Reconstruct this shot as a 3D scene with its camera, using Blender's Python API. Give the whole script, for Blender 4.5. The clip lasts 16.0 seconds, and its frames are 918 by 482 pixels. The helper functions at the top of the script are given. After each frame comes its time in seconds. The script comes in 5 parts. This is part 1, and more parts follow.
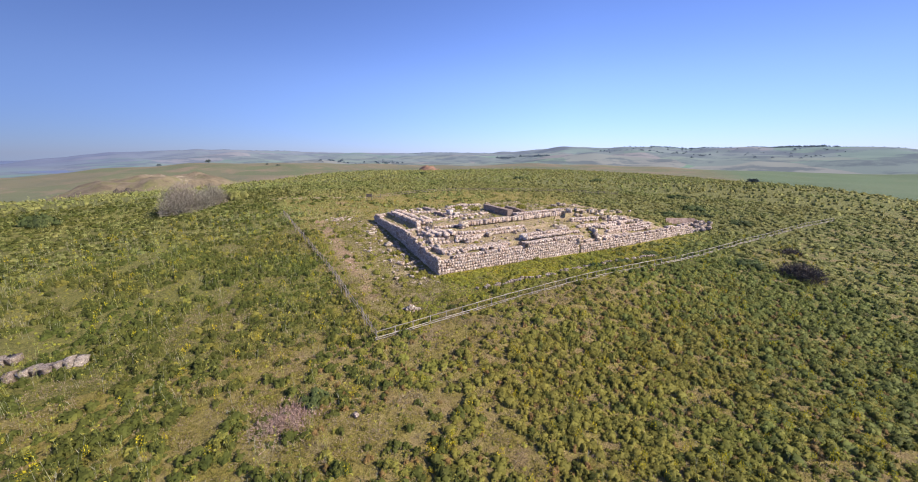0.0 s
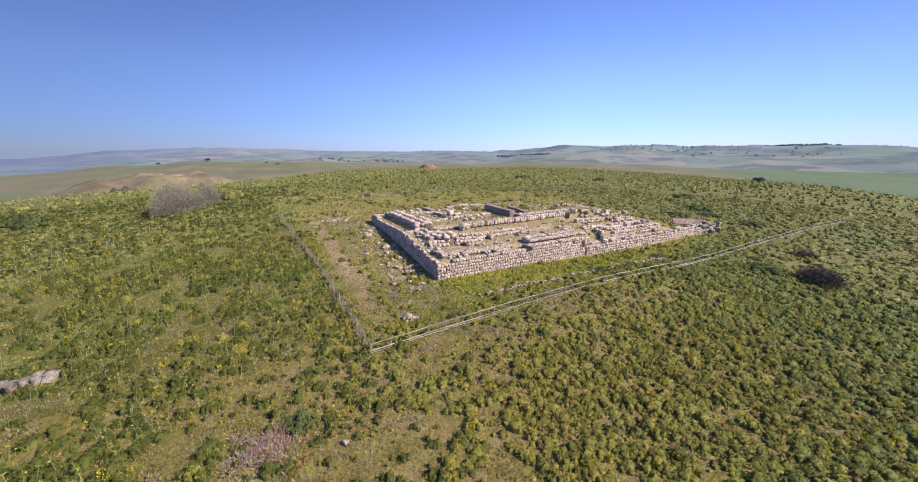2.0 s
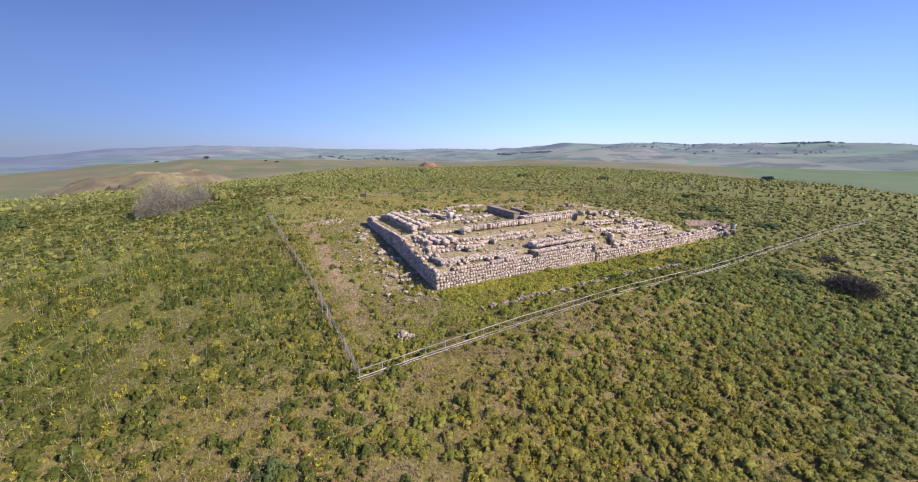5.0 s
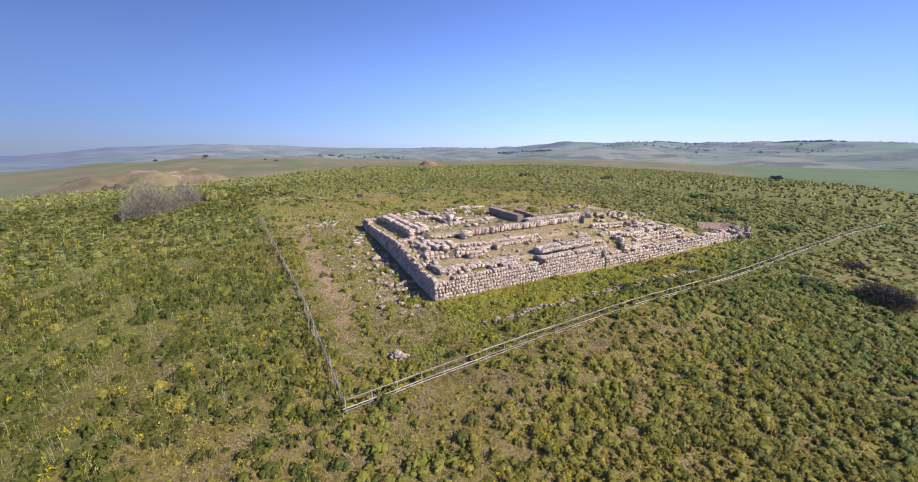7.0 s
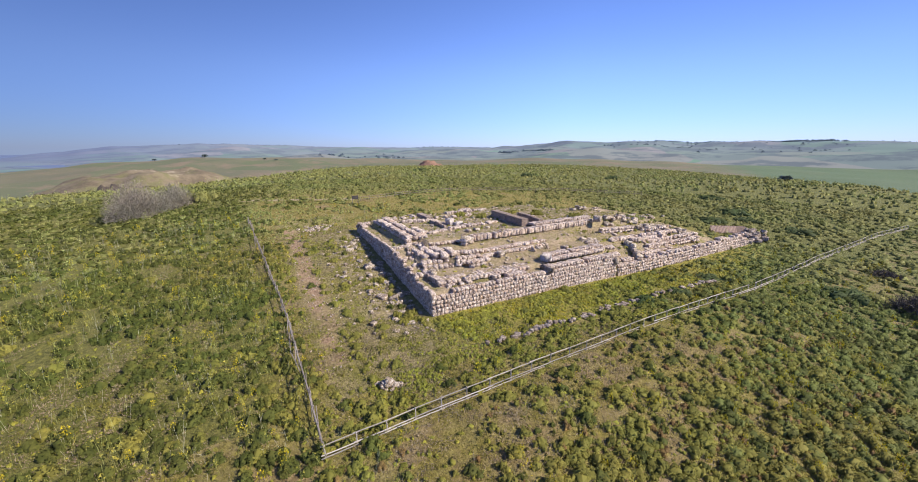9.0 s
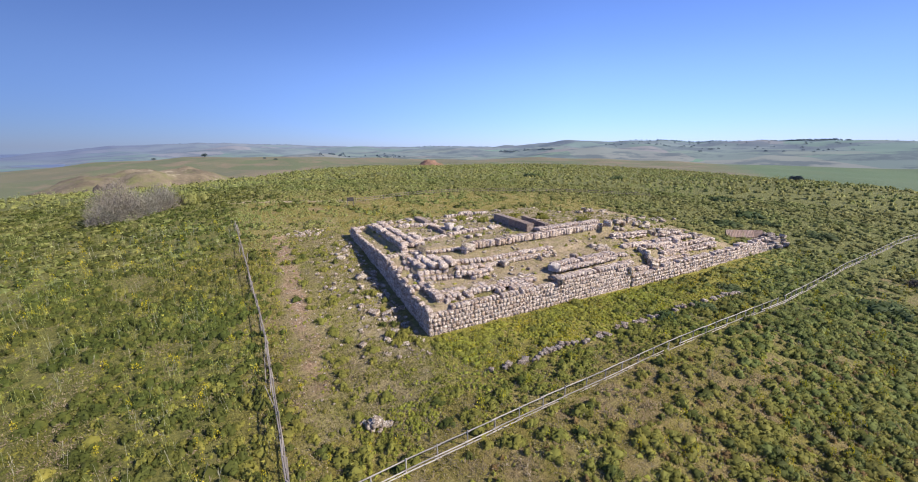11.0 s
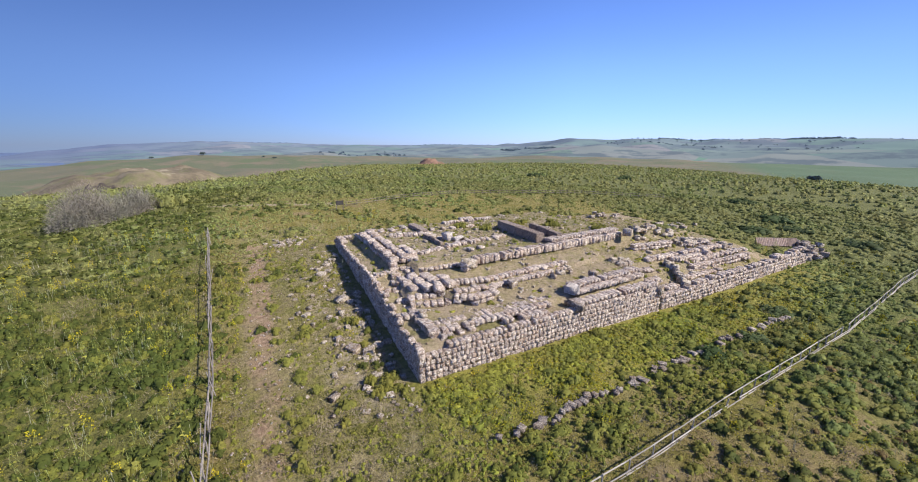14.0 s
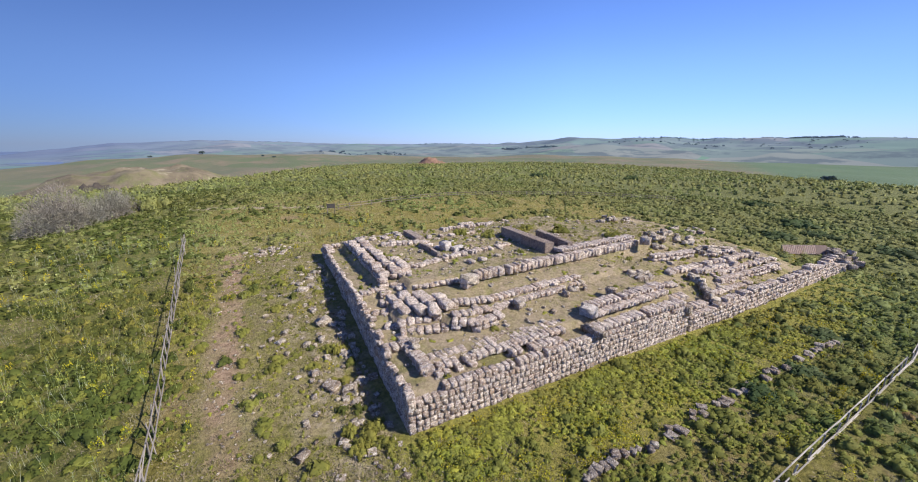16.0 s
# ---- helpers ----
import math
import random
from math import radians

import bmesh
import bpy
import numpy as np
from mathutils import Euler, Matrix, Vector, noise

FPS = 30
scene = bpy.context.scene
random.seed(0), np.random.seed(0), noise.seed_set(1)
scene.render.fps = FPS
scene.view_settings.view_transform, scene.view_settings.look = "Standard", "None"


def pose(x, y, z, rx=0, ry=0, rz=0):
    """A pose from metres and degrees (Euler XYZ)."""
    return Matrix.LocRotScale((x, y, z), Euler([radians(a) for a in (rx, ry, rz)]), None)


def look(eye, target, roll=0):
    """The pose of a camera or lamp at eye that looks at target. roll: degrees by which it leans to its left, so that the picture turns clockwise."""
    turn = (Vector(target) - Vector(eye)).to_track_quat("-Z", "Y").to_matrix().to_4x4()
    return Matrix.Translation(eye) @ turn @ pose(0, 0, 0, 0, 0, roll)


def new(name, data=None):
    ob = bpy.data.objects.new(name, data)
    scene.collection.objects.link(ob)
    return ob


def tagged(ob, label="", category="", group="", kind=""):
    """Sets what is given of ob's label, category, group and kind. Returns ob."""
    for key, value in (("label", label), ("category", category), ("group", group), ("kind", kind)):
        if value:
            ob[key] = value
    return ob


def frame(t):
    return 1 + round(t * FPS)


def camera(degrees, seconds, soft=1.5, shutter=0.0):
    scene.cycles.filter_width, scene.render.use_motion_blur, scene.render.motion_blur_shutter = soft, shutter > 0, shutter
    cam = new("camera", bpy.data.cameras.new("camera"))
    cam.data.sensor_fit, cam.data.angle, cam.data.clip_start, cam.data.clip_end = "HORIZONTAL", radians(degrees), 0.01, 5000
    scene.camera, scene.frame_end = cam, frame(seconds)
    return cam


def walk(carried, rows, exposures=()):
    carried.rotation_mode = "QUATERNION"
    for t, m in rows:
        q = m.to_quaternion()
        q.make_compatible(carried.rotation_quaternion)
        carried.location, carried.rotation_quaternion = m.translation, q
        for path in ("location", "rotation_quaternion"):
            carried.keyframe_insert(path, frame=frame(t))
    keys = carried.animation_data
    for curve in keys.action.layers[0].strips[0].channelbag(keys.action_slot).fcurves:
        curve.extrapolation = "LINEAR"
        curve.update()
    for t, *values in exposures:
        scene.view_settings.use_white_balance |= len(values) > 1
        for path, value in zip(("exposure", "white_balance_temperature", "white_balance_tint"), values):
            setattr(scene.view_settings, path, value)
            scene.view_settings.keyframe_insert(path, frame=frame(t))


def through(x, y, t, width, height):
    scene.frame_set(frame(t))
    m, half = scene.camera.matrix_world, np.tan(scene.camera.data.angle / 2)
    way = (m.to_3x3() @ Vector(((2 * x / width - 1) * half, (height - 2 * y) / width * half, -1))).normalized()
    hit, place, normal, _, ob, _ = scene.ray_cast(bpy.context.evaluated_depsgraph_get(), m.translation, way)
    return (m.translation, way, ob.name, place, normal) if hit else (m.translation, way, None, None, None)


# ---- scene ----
cam = camera(101.9, 16.0, soft=1.0)
PATH = [  # seconds, eye, yaw, pitch, roll
    (0.0, -25.934, -53.613, 20.181, -29.072, -13.172, 0.0),
    (0.5, -25.452, -52.721, 20.182, -29.064, -13.237, 0.0),
    (1.0, -25.016, -51.915, 20.183, -29.064, -13.303, 0.0),
    (1.5, -24.688, -51.31, 20.183, -29.032, -13.389, 0.0),
    (2.0, -24.356, -50.7, 20.184, -29.019, -13.406, 0.0),
    (2.5, -24.018, -50.079, 20.185, -29.027, -13.453, 0.0),
    (3.0, -23.614, -49.338, 20.185, -29.007, -13.499, 0.0),
    (5.5, -21.33, -45.175, 20.19, -28.921, -13.755, 0.0),
    (6.0, -20.782, -44.187, 20.191, -28.903, -13.8, 0.0),
    (6.5, -20.245, -43.222, 20.192, -28.886, -13.834, 0.0),
    (7.0, -19.628, -42.116, 20.193, -28.871, -13.898, 0.0),
    (7.5, -19.056, -41.094, 20.194, -28.844, -13.902, 0.0),
    (8.0, -18.433, -39.984, 20.195, -28.829, -13.966, 0.0),
    (8.5, -17.869, -38.981, 20.196, -28.802, -13.98, 0.0),
    (9.0, -17.232, -37.853, 20.197, -28.787, -13.994, 0.0),
    (11.5, -14.036, -32.302, 20.203, -28.633, -14.151, 0.0),
    (12.0, -13.313, -31.06, 20.204, -28.63, -14.214, 0.0),
    (12.5, -12.638, -29.902, 20.206, -28.606, -14.237, 0.0),
    (13.0, -11.893, -28.605, 20.207, -28.583, -14.269, 0.0),
    (13.5, -11.203, -27.409, 20.208, -28.559, -14.313, 0.0),
    (14.0, -10.455, -26.116, 20.21, -28.527, -14.335, 0.0),
    (14.5, -9.732, -24.87, 20.211, -28.474, -14.358, 0.0),
    (15.0, -8.926, -23.486, 20.212, -28.442, -14.42, 0.0),
    (15.5, -8.198, -22.242, 20.214, -28.409, -14.422, 0.0),
    (16.0, -7.404, -20.889, 20.215, -28.398, -14.484, 0.0),
]
walk(cam, [(t, pose(x, y, z, 90 + pitch, roll, yaw)) for t, x, y, z, yaw, pitch, roll in PATH], [(0.0, 0.71, 6760, 12), (9.0, 0.67, 6600, 10), (16.0, 0.60, 6250, 6)])

# ---- light ----
SUN_DIR = Vector((0.9, -0.8, 0.95)).normalized()
world = bpy.data.worlds.new("sky")
scene.world = world
world.use_nodes = True
wn = world.node_tree.nodes
sky = wn.new("ShaderNodeTexSky")
sky.sky_type = "NISHITA"
sky.sun_disc = False
sky.sun_elevation = math.asin(SUN_DIR.z)
sky.sun_rotation = -math.atan2(SUN_DIR.x, SUN_DIR.y)
sky.altitude = 150
sky.air_density, sky.dust_density, sky.ozone_density = 1.0, 0.1, 6.0
tint = wn.new("ShaderNodeMix")
tint.data_type, tint.blend_type = "RGBA", "MULTIPLY"
tint.inputs[0].default_value = 1.0
tint.inputs[7].default_value = (0.975, 0.97, 1.36, 1)
world.node_tree.links.new(sky.outputs[0], tint.inputs[6])
# the sky pales towards the horizon, and goes on evenly just below it
where = wn.new("ShaderNodeTexCoord")
apart = wn.new("ShaderNodeSeparateXYZ")
world.node_tree.links.new(where.outputs["Generated"], apart.inputs[0])
above = wn.new("ShaderNodeMath")
above.operation = "MAXIMUM"
above.inputs[1].default_value = 0.002
world.node_tree.links.new(apart.outputs[2], above.inputs[0])
lifted = wn.new("ShaderNodeCombineXYZ")
for k, socket in enumerate((apart.outputs[0], apart.outputs[1], above.outputs[0])):
    world.node_tree.links.new(socket, lifted.inputs[k])
world.node_tree.links.new(lifted.outputs[0], sky.inputs[0])
low = wn.new("ShaderNodeMapRange")
low.interpolation_type = "SMOOTHSTEP"
for key, value in (("From Min", -0.02), ("From Max", 0.20), ("To Min", 1.0), ("To Max", 0.0)):
    low.inputs[key].default_value = value
world.node_tree.links.new(apart.outputs[2], low.inputs["Value"])
haze = wn.new("ShaderNodeMix")
haze.data_type, haze.blend_type = "RGBA", "MULTIPLY"
haze.inputs[7].default_value = (0.54, 0.69, 0.93, 1)
facing = wn.new("ShaderNodeVectorMath")
facing.operation = "DOT_PRODUCT"
facing.inputs[1].default_value = Vector((SUN_DIR.x, SUN_DIR.y, 0)).normalized()
world.node_tree.links.new(where.outputs["Generated"], facing.inputs[0])
side = wn.new("ShaderNodeMapRange")
for key, value in (("From Min", -0.9), ("From Max", 0.7), ("To Min", 1.0), ("To Max", 0.7)):
    side.inputs[key].default_value = value
world.node_tree.links.new(facing.outputs["Value"], side.inputs["Value"])
both = wn.new("ShaderNodeMath")
both.operation = "MULTIPLY"
world.node_tree.links.new(low.outputs[0], both.inputs[0])
world.node_tree.links.new(side.outputs[0], both.inputs[1])
world.node_tree.links.new(both.outputs[0], haze.inputs[0])
glow = wn.new("ShaderNodeMapRange")
for key, value in (("From Min", -0.9), ("From Max", 0.05), ("To Min", 0.057), ("To Max", 0.082)):
    glow.inputs[key].default_value = value
world.node_tree.links.new(facing.outputs["Value"], glow.inputs["Value"])
world.node_tree.links.new(glow.outputs[0], wn["Background"].inputs[1])
world.node_tree.links.new(tint.outputs[2], haze.inputs[6])
world.node_tree.links.new(haze.outputs[2], wn["Background"].inputs[0])
sun = new("sun", bpy.data.lights.new("sun", "SUN"))
sun.data.energy, sun.data.angle, sun.data.color = 5.0, radians(0.53), (1.0, 0.93, 0.82)
sun.matrix_world = look((0, 0, 60), Vector((0, 0, 60)) - SUN_DIR)


# ---- materials ----
class Nodes:
    """A material and short calls for its nodes."""

    def __init__(self, name, rough=0.9):
        self.mat = bpy.data.materials.new(name)
        self.mat.use_nodes = True
        self.tree = self.mat.node_tree
        self.bsdf = self.tree.nodes["Principled BSDF"]
        self.bsdf.inputs["Roughness"].default_value = rough
        self.bsdf.inputs["Specular IOR Level"].default_value = 0.2
        self.pos = self.tree.nodes.new("ShaderNodeNewGeometry").outputs["Position"]

    def put(self, kind, **values):
        node = self.tree.nodes.new(kind)
        for key, value in values.items():
            node.inputs[key.replace("_", " ")].default_value = value
        return node

    def link(self, a, b):
        self.tree.links.new(a, b)

    def noise(self, scale, detail=4.0, rough=0.55, vector=None):
        n = self.put("ShaderNodeTexNoise", Scale=scale, Detail=detail, Roughness=rough)
        self.link(vector or self.pos, n.inputs["Vector"])
        return n.outputs["Fac"]

    def ramp(self, fac, *stops):
        n = self.tree.nodes.new("ShaderNodeValToRGB")
        el = n.color_ramp.elements
        while len(el) < len(stops):
            el.new(0.5)
        for e, (p, c) in zip(el, stops):
            e.position = p
            e.color = (c, c, c, 1) if isinstance(c, (int, float)) else (*c, 1)
        self.link(fac, n.inputs[0])
        return n.outputs[0]

    def mix(self, fac, a, b, blend="MIX"):
        n = self.tree.nodes.new("ShaderNodeMix")
        n.data_type, n.blend_type = "RGBA", blend
        for socket, value in ((n.inputs[0], fac), (n.inputs[6], a), (n.inputs[7], b)):
            if isinstance(value, bpy.types.NodeSocket):
                self.link(value, socket)
            elif isinstance(value, tuple):
                socket.default_value = (*value, 1)
            else:
                socket.default_value = value
        return n.outputs[2]

    def maths(self, op, a, b=0.0, c=0.0):
        n = self.tree.nodes.new("ShaderNodeMath")
        n.operation = op
        for socket, value in zip(n.inputs, (a, b, c)):
            if isinstance(value, bpy.types.NodeSocket):
                self.link(value, socket)
            else:
                socket.default_value = value
        return n.outputs[0]

    def xyz(self):
        n = self.tree.nodes.new("ShaderNodeSeparateXYZ")
        self.link(self.pos, n.inputs[0])
        return n.outputs

    def random(self):
        return self.tree.nodes.new("ShaderNodeObjectInfo").outputs["Random"]

    def island(self):
        return self.tree.nodes.new("ShaderNodeNewGeometry").outputs["Random Per Island"]

    def done(self, colour, height=None, strength=0.5, distance=0.05):
        if isinstance(colour, tuple):
            self.bsdf.inputs["Base Color"].default_value = (*colour, 1)
        else:
            self.link(colour, self.bsdf.inputs["Base Color"])
        if height is not None:
            b = self.put("ShaderNodeBump", Strength=strength, Distance=distance)
            self.link(height, b.inputs["Height"])
            self.link(b.outputs[0], self.bsdf.inputs["Normal"])
        return self.mat


def stone_material(name, light, dark, joined=False, crust=0.9):
    """Weathered limestone: grey-pink with lichen, pits and stains; each block a little different."""
    m = Nodes(name, 0.92)
    base = m.mix(m.ramp(m.noise(3.2, 8, 0.72), (0.38, 0.0), (0.60, 1.0)), dark, light)
    vary = m.ramp(m.island() if joined else m.random(), (0.0, (0.80, 0.69, 0.61)), (0.35, (0.92, 0.87, 0.86)), (0.7, (1.04, 1.0, 0.98)), (1.0, (1.2, 1.17, 1.16)))
    base = m.mix(1.0, base, vary, "MULTIPLY")
    lichen = m.ramp(m.noise(6.5, 7, 0.75), (0.53, 0.0), (0.60, crust))
    base = m.mix(lichen, base, (0.88, 0.810, 0.745))
    stain = m.ramp(m.noise(2.6, 5, 0.65), (0.34, 0.65), (0.44, 0.0))
    base = m.mix(stain, base, (0.17, 0.13, 0.11))
    pits = m.ramp(m.noise(9.0, 7, 0.78), (0.38, 0.9), (0.45, 0.0))
    base = m.mix(pits, base, (0.12, 0.092, 0.078))
    height = m.mix(0.45, m.noise(4.5, 8, 0.78), m.noise(18, 5, 0.75))
    return m.done(base, height, 1.0, 0.24)


def ground_material(name):
    """Rough pasture: grass, dry straw, trodden earth, and farmed fields far off."""
    m = Nodes(name, 0.95)
    x, y, z = m.xyz()
    fine, mid = m.ramp(m.noise(2.6, 9, 0.75), (0.34, 0.0), (0.66, 1.0)), m.noise(0.38, 9, 0.72)
    grass = m.mix(fine, (0.074, 0.063, 0.014), (0.290, 0.236, 0.060))
    straw = m.mix(fine, (0.140, 0.112, 0.040), (0.350, 0.285, 0.115))
    earth = m.mix(m.ramp(m.noise(1.6, 8, 0.75), (0.34, 0.0), (0.66, 1.0)), (0.135, 0.085, 0.044), (0.360, 0.265, 0.140))
    c = m.mix(m.ramp(mid, (0.44, 0.0), (0.61, 0.9)), grass, straw)
    c = m.mix(m.ramp(m.noise(0.16, 7, 0.66), (0.55, 0.0), (0.66, 0.8)), c, earth)
    # richer grass down the slope past the fence
    lush = m.maths("MULTIPLY", m.ramp(m.maths("MULTIPLY", x, 0.02), (0.30, 0.0), (0.95, 0.95)), m.ramp(m.maths("MULTIPLY", y, -0.02), (0.04, 0.0), (0.20, 1.0)))
    c = m.mix(lush, c, m.mix(fine, (0.062, 0.074, 0.019), (0.185, 0.185, 0.050)))
    # greener turf left of the fence, painted darker still to stand in for lens vignetting
    dark_turf = m.maths("MULTIPLY", m.ramp(m.maths("MULTIPLY", x, -0.01), (0.15, 0.0), (0.20, 0.75)), m.maths("GREATER_THAN", y, -9.0))
    c = m.mix(dark_turf, c, m.mix(fine, (0.050, 0.060, 0.016), (0.190, 0.185, 0.052)))
    lawn = m.ramp(m.maths("MULTIPLY", m.maths("ABSOLUTE", m.maths("ADD", x, 7.0)), 0.1), (0.60, 0.85), (0.78, 0.0))
    lawn = m.maths("MULTIPLY", lawn, m.maths("MULTIPLY", m.maths("GREATER_THAN", y, -9.0), m.maths("LESS_THAN", y, 52.0)))
    turf = m.mix(m.ramp(m.noise(0.45, 7, 0.7), (0.42, 0.0), (0.60, 1.0)), m.mix(fine, (0.080, 0.080, 0.022), (0.265, 0.235, 0.066)), m.mix(fine, (0.165, 0.125, 0.062), (0.400, 0.325, 0.175)))
    c = m.mix(lawn, c, turf)
    # pale stone dust near the foot of the end wall
    dust = m.ramp(m.maths("MULTIPLY", m.maths("ABSOLUTE", m.maths("ADD", x, 3.6)), 0.2), (0.35, 0.9), (0.85, 0.0))
    dust = m.maths("MULTIPLY", dust, m.maths("MULTIPLY", m.maths("GREATER_THAN", y, -2.0), m.maths("LESS_THAN", y, 36.0)))
    dust = m.maths("MULTIPLY", dust, m.ramp(m.noise(0.6, 7, 0.7), (0.48, 0.0), (0.58, 0.9)))
    c = m.mix(dust, c, m.mix(fine, (0.210, 0.160, 0.105), (0.470, 0.385, 0.275)))
    # yellow-green sward between the long wall and the kerb line
    sward = m.maths("MULTIPLY", m.maths("MULTIPLY", m.maths("GREATER_THAN", y, -8.2), m.maths("LESS_THAN", y, 0.5)), m.maths("MULTIPLY", m.maths("GREATER_THAN", x, -2.0), m.maths("LESS_THAN", x, 78.0)))
    c = m.mix(m.maths("MULTIPLY", sward, m.ramp(m.noise(0.4, 6, 0.65), (0.30, 0.3), (0.60, 0.9))), c, m.mix(fine, (0.120, 0.116, 0.026), (0.330, 0.290, 0.060)))
    # greener turf over the hilltop beyond the ruins
    beyond = m.maths("MAXIMUM", m.ramp(m.maths("MULTIPLY", x, 0.01), (0.68, 0.0), (0.80, 0.92)), m.ramp(m.maths("MULTIPLY", m.maths("ADD", y, m.maths("MULTIPLY", x, 0.25)), 0.01), (0.74, 0.0), (0.96, 0.92)))
    c = m.mix(beyond, c, m.mix(fine, (0.074, 0.082, 0.026), (0.180, 0.178, 0.062)))
    # bare brown soil in patches below the long fence
    zone = m.maths("MULTIPLY", m.maths("LESS_THAN", y, -15.2), m.maths("GREATER_THAN", x, -13.0))
    worn = m.maths("MULTIPLY", zone, m.ramp(m.noise(0.33, 7, 0.68), (0.48, 0.0), (0.62, 0.7)))
    c = m.mix(worn, c, m.mix(m.ramp(m.noise(3.0, 8, 0.75), (0.34, 0.0), (0.66, 1.0)), (0.125, 0.084, 0.044), (0.360, 0.262, 0.140)))
    # trodden track inside the fence
    wob = m.maths("MULTIPLY", m.maths("SUBTRACT", m.noise(0.22, 4), 0.5), 4.0)
    off = m.maths("ABSOLUTE", m.maths("ADD", m.maths("ADD", x, 11.6), wob))
    along = m.maths("MULTIPLY", m.maths("GREATER_THAN", y, -4.0), m.maths("LESS_THAN", y, 44.0))
    track = m.maths("MULTIPLY", m.ramp(m.maths("MULTIPLY", off, 0.25), (0.14, 1.0), (0.42, 0.0)), along)
    track = m.maths("MULTIPLY", track, m.ramp(m.noise(0.5, 5, 0.6), (0.35, 0.3), (0.6, 1.0)))
    c = m.mix(track, c, m.mix(m.ramp(m.noise(2.2, 8, 0.75), (0.36, 0.0), (0.64, 1.0)), (0.19, 0.115, 0.072), (0.44, 0.305, 0.205)))
    # dirt lane behind the ruins
    lane = m.maths("ABSOLUTE", m.maths("SUBTRACT", m.maths("ADD", y, m.maths("MULTIPLY", x, 0.55)), 72.0))
    lane = m.maths("ADD", lane, m.maths("MULTIPLY", m.noise(0.3, 4), 2.0))
    lane = m.ramp(m.maths("MULTIPLY", lane, 0.2), (0.30, 0.9), (0.62, 0.0))
    lane = m.maths("MULTIPLY", lane, m.maths("MULTIPLY", m.maths("GREATER_THAN", x, -22.0), m.maths("LESS_THAN", x, 7.0)))
    c = m.mix(lane, c, (0.36, 0.285, 0.19))
    # farmed land beyond the hill
    r = m.maths("SQRT", m.maths("ADD", m.maths("MULTIPLY", x, x), m.maths("MULTIPLY", y, y)))
    v = m.put("ShaderNodeTexVoronoi", Scale=0.0055)
    m.link(m.pos, v.inputs["Vector"])
    hue = m.ramp(v.outputs["Color"], (0.0, (0.122, 0.132, 0.072)), (0.35, (0.104, 0.126, 0.064)), (0.62, (0.150, 0.138, 0.086)), (1.0, (0.112, 0.134, 0.066)))
    hue = m.mix(m.ramp(m.noise(0.02, 6, 0.6), (0.45, 0.0), (0.7, 0.6)), hue, (0.105, 0.115, 0.070))
    hue = m.mix(m.ramp(m.noise(0.012, 8, 0.72), (0.50, 0.0), (0.60, 0.8)), hue, (0.190, 0.150, 0.100))
    hue = m.mix(1.0, hue, (1.10, 1.05, 1.12), "MULTIPLY")
    hue = m.mix(m.ramp(m.maths("MULTIPLY", m.maths("SUBTRACT", x, m.maths("MULTIPLY", y, 1.6)), 0.002), (0.40, 0.0), (0.62, 0.85)), hue, (0.092, 0.140, 0.078))
    far = m.ramp(m.maths("MULTIPLY", r, 0.001), (0.30, 0.0), (0.46, 1.0))
    c = m.mix(far, c, hue)
    h = m.mix(0.4, m.noise(2.6, 9, 0.75), m.noise(11, 6, 0.7))
    return m.done(c, h, 1.0, 0.30)


def terrace_material():
    """Trodden pale earth with straw and thin green in patches."""
    m = Nodes("terrace_soil", 0.95)
    fine = m.ramp(m.noise(3.0, 9, 0.75), (0.32, 0.0), (0.68, 1.0))
    earth = m.mix(fine, (0.190, 0.140, 0.088), (0.430, 0.335, 0.225))
    earth = m.mix(m.ramp(m.noise(0.5, 6, 0.7), (0.46, 0.0), (0.62, 0.7)), earth, m.mix(fine, (0.160, 0.128, 0.060), (0.370, 0.300, 0.150)))
    green = m.mix(fine, (0.085, 0.085, 0.026), (0.260, 0.230, 0.080))
    c = m.mix(m.ramp(m.noise(0.28, 7, 0.7), (0.50, 0.0), (0.64, 0.8)), earth, green)
    return m.done(c, m.mix(0.4, m.noise(3.0, 9, 0.75), m.noise(11, 6, 0.7)), 1.0, 0.25)


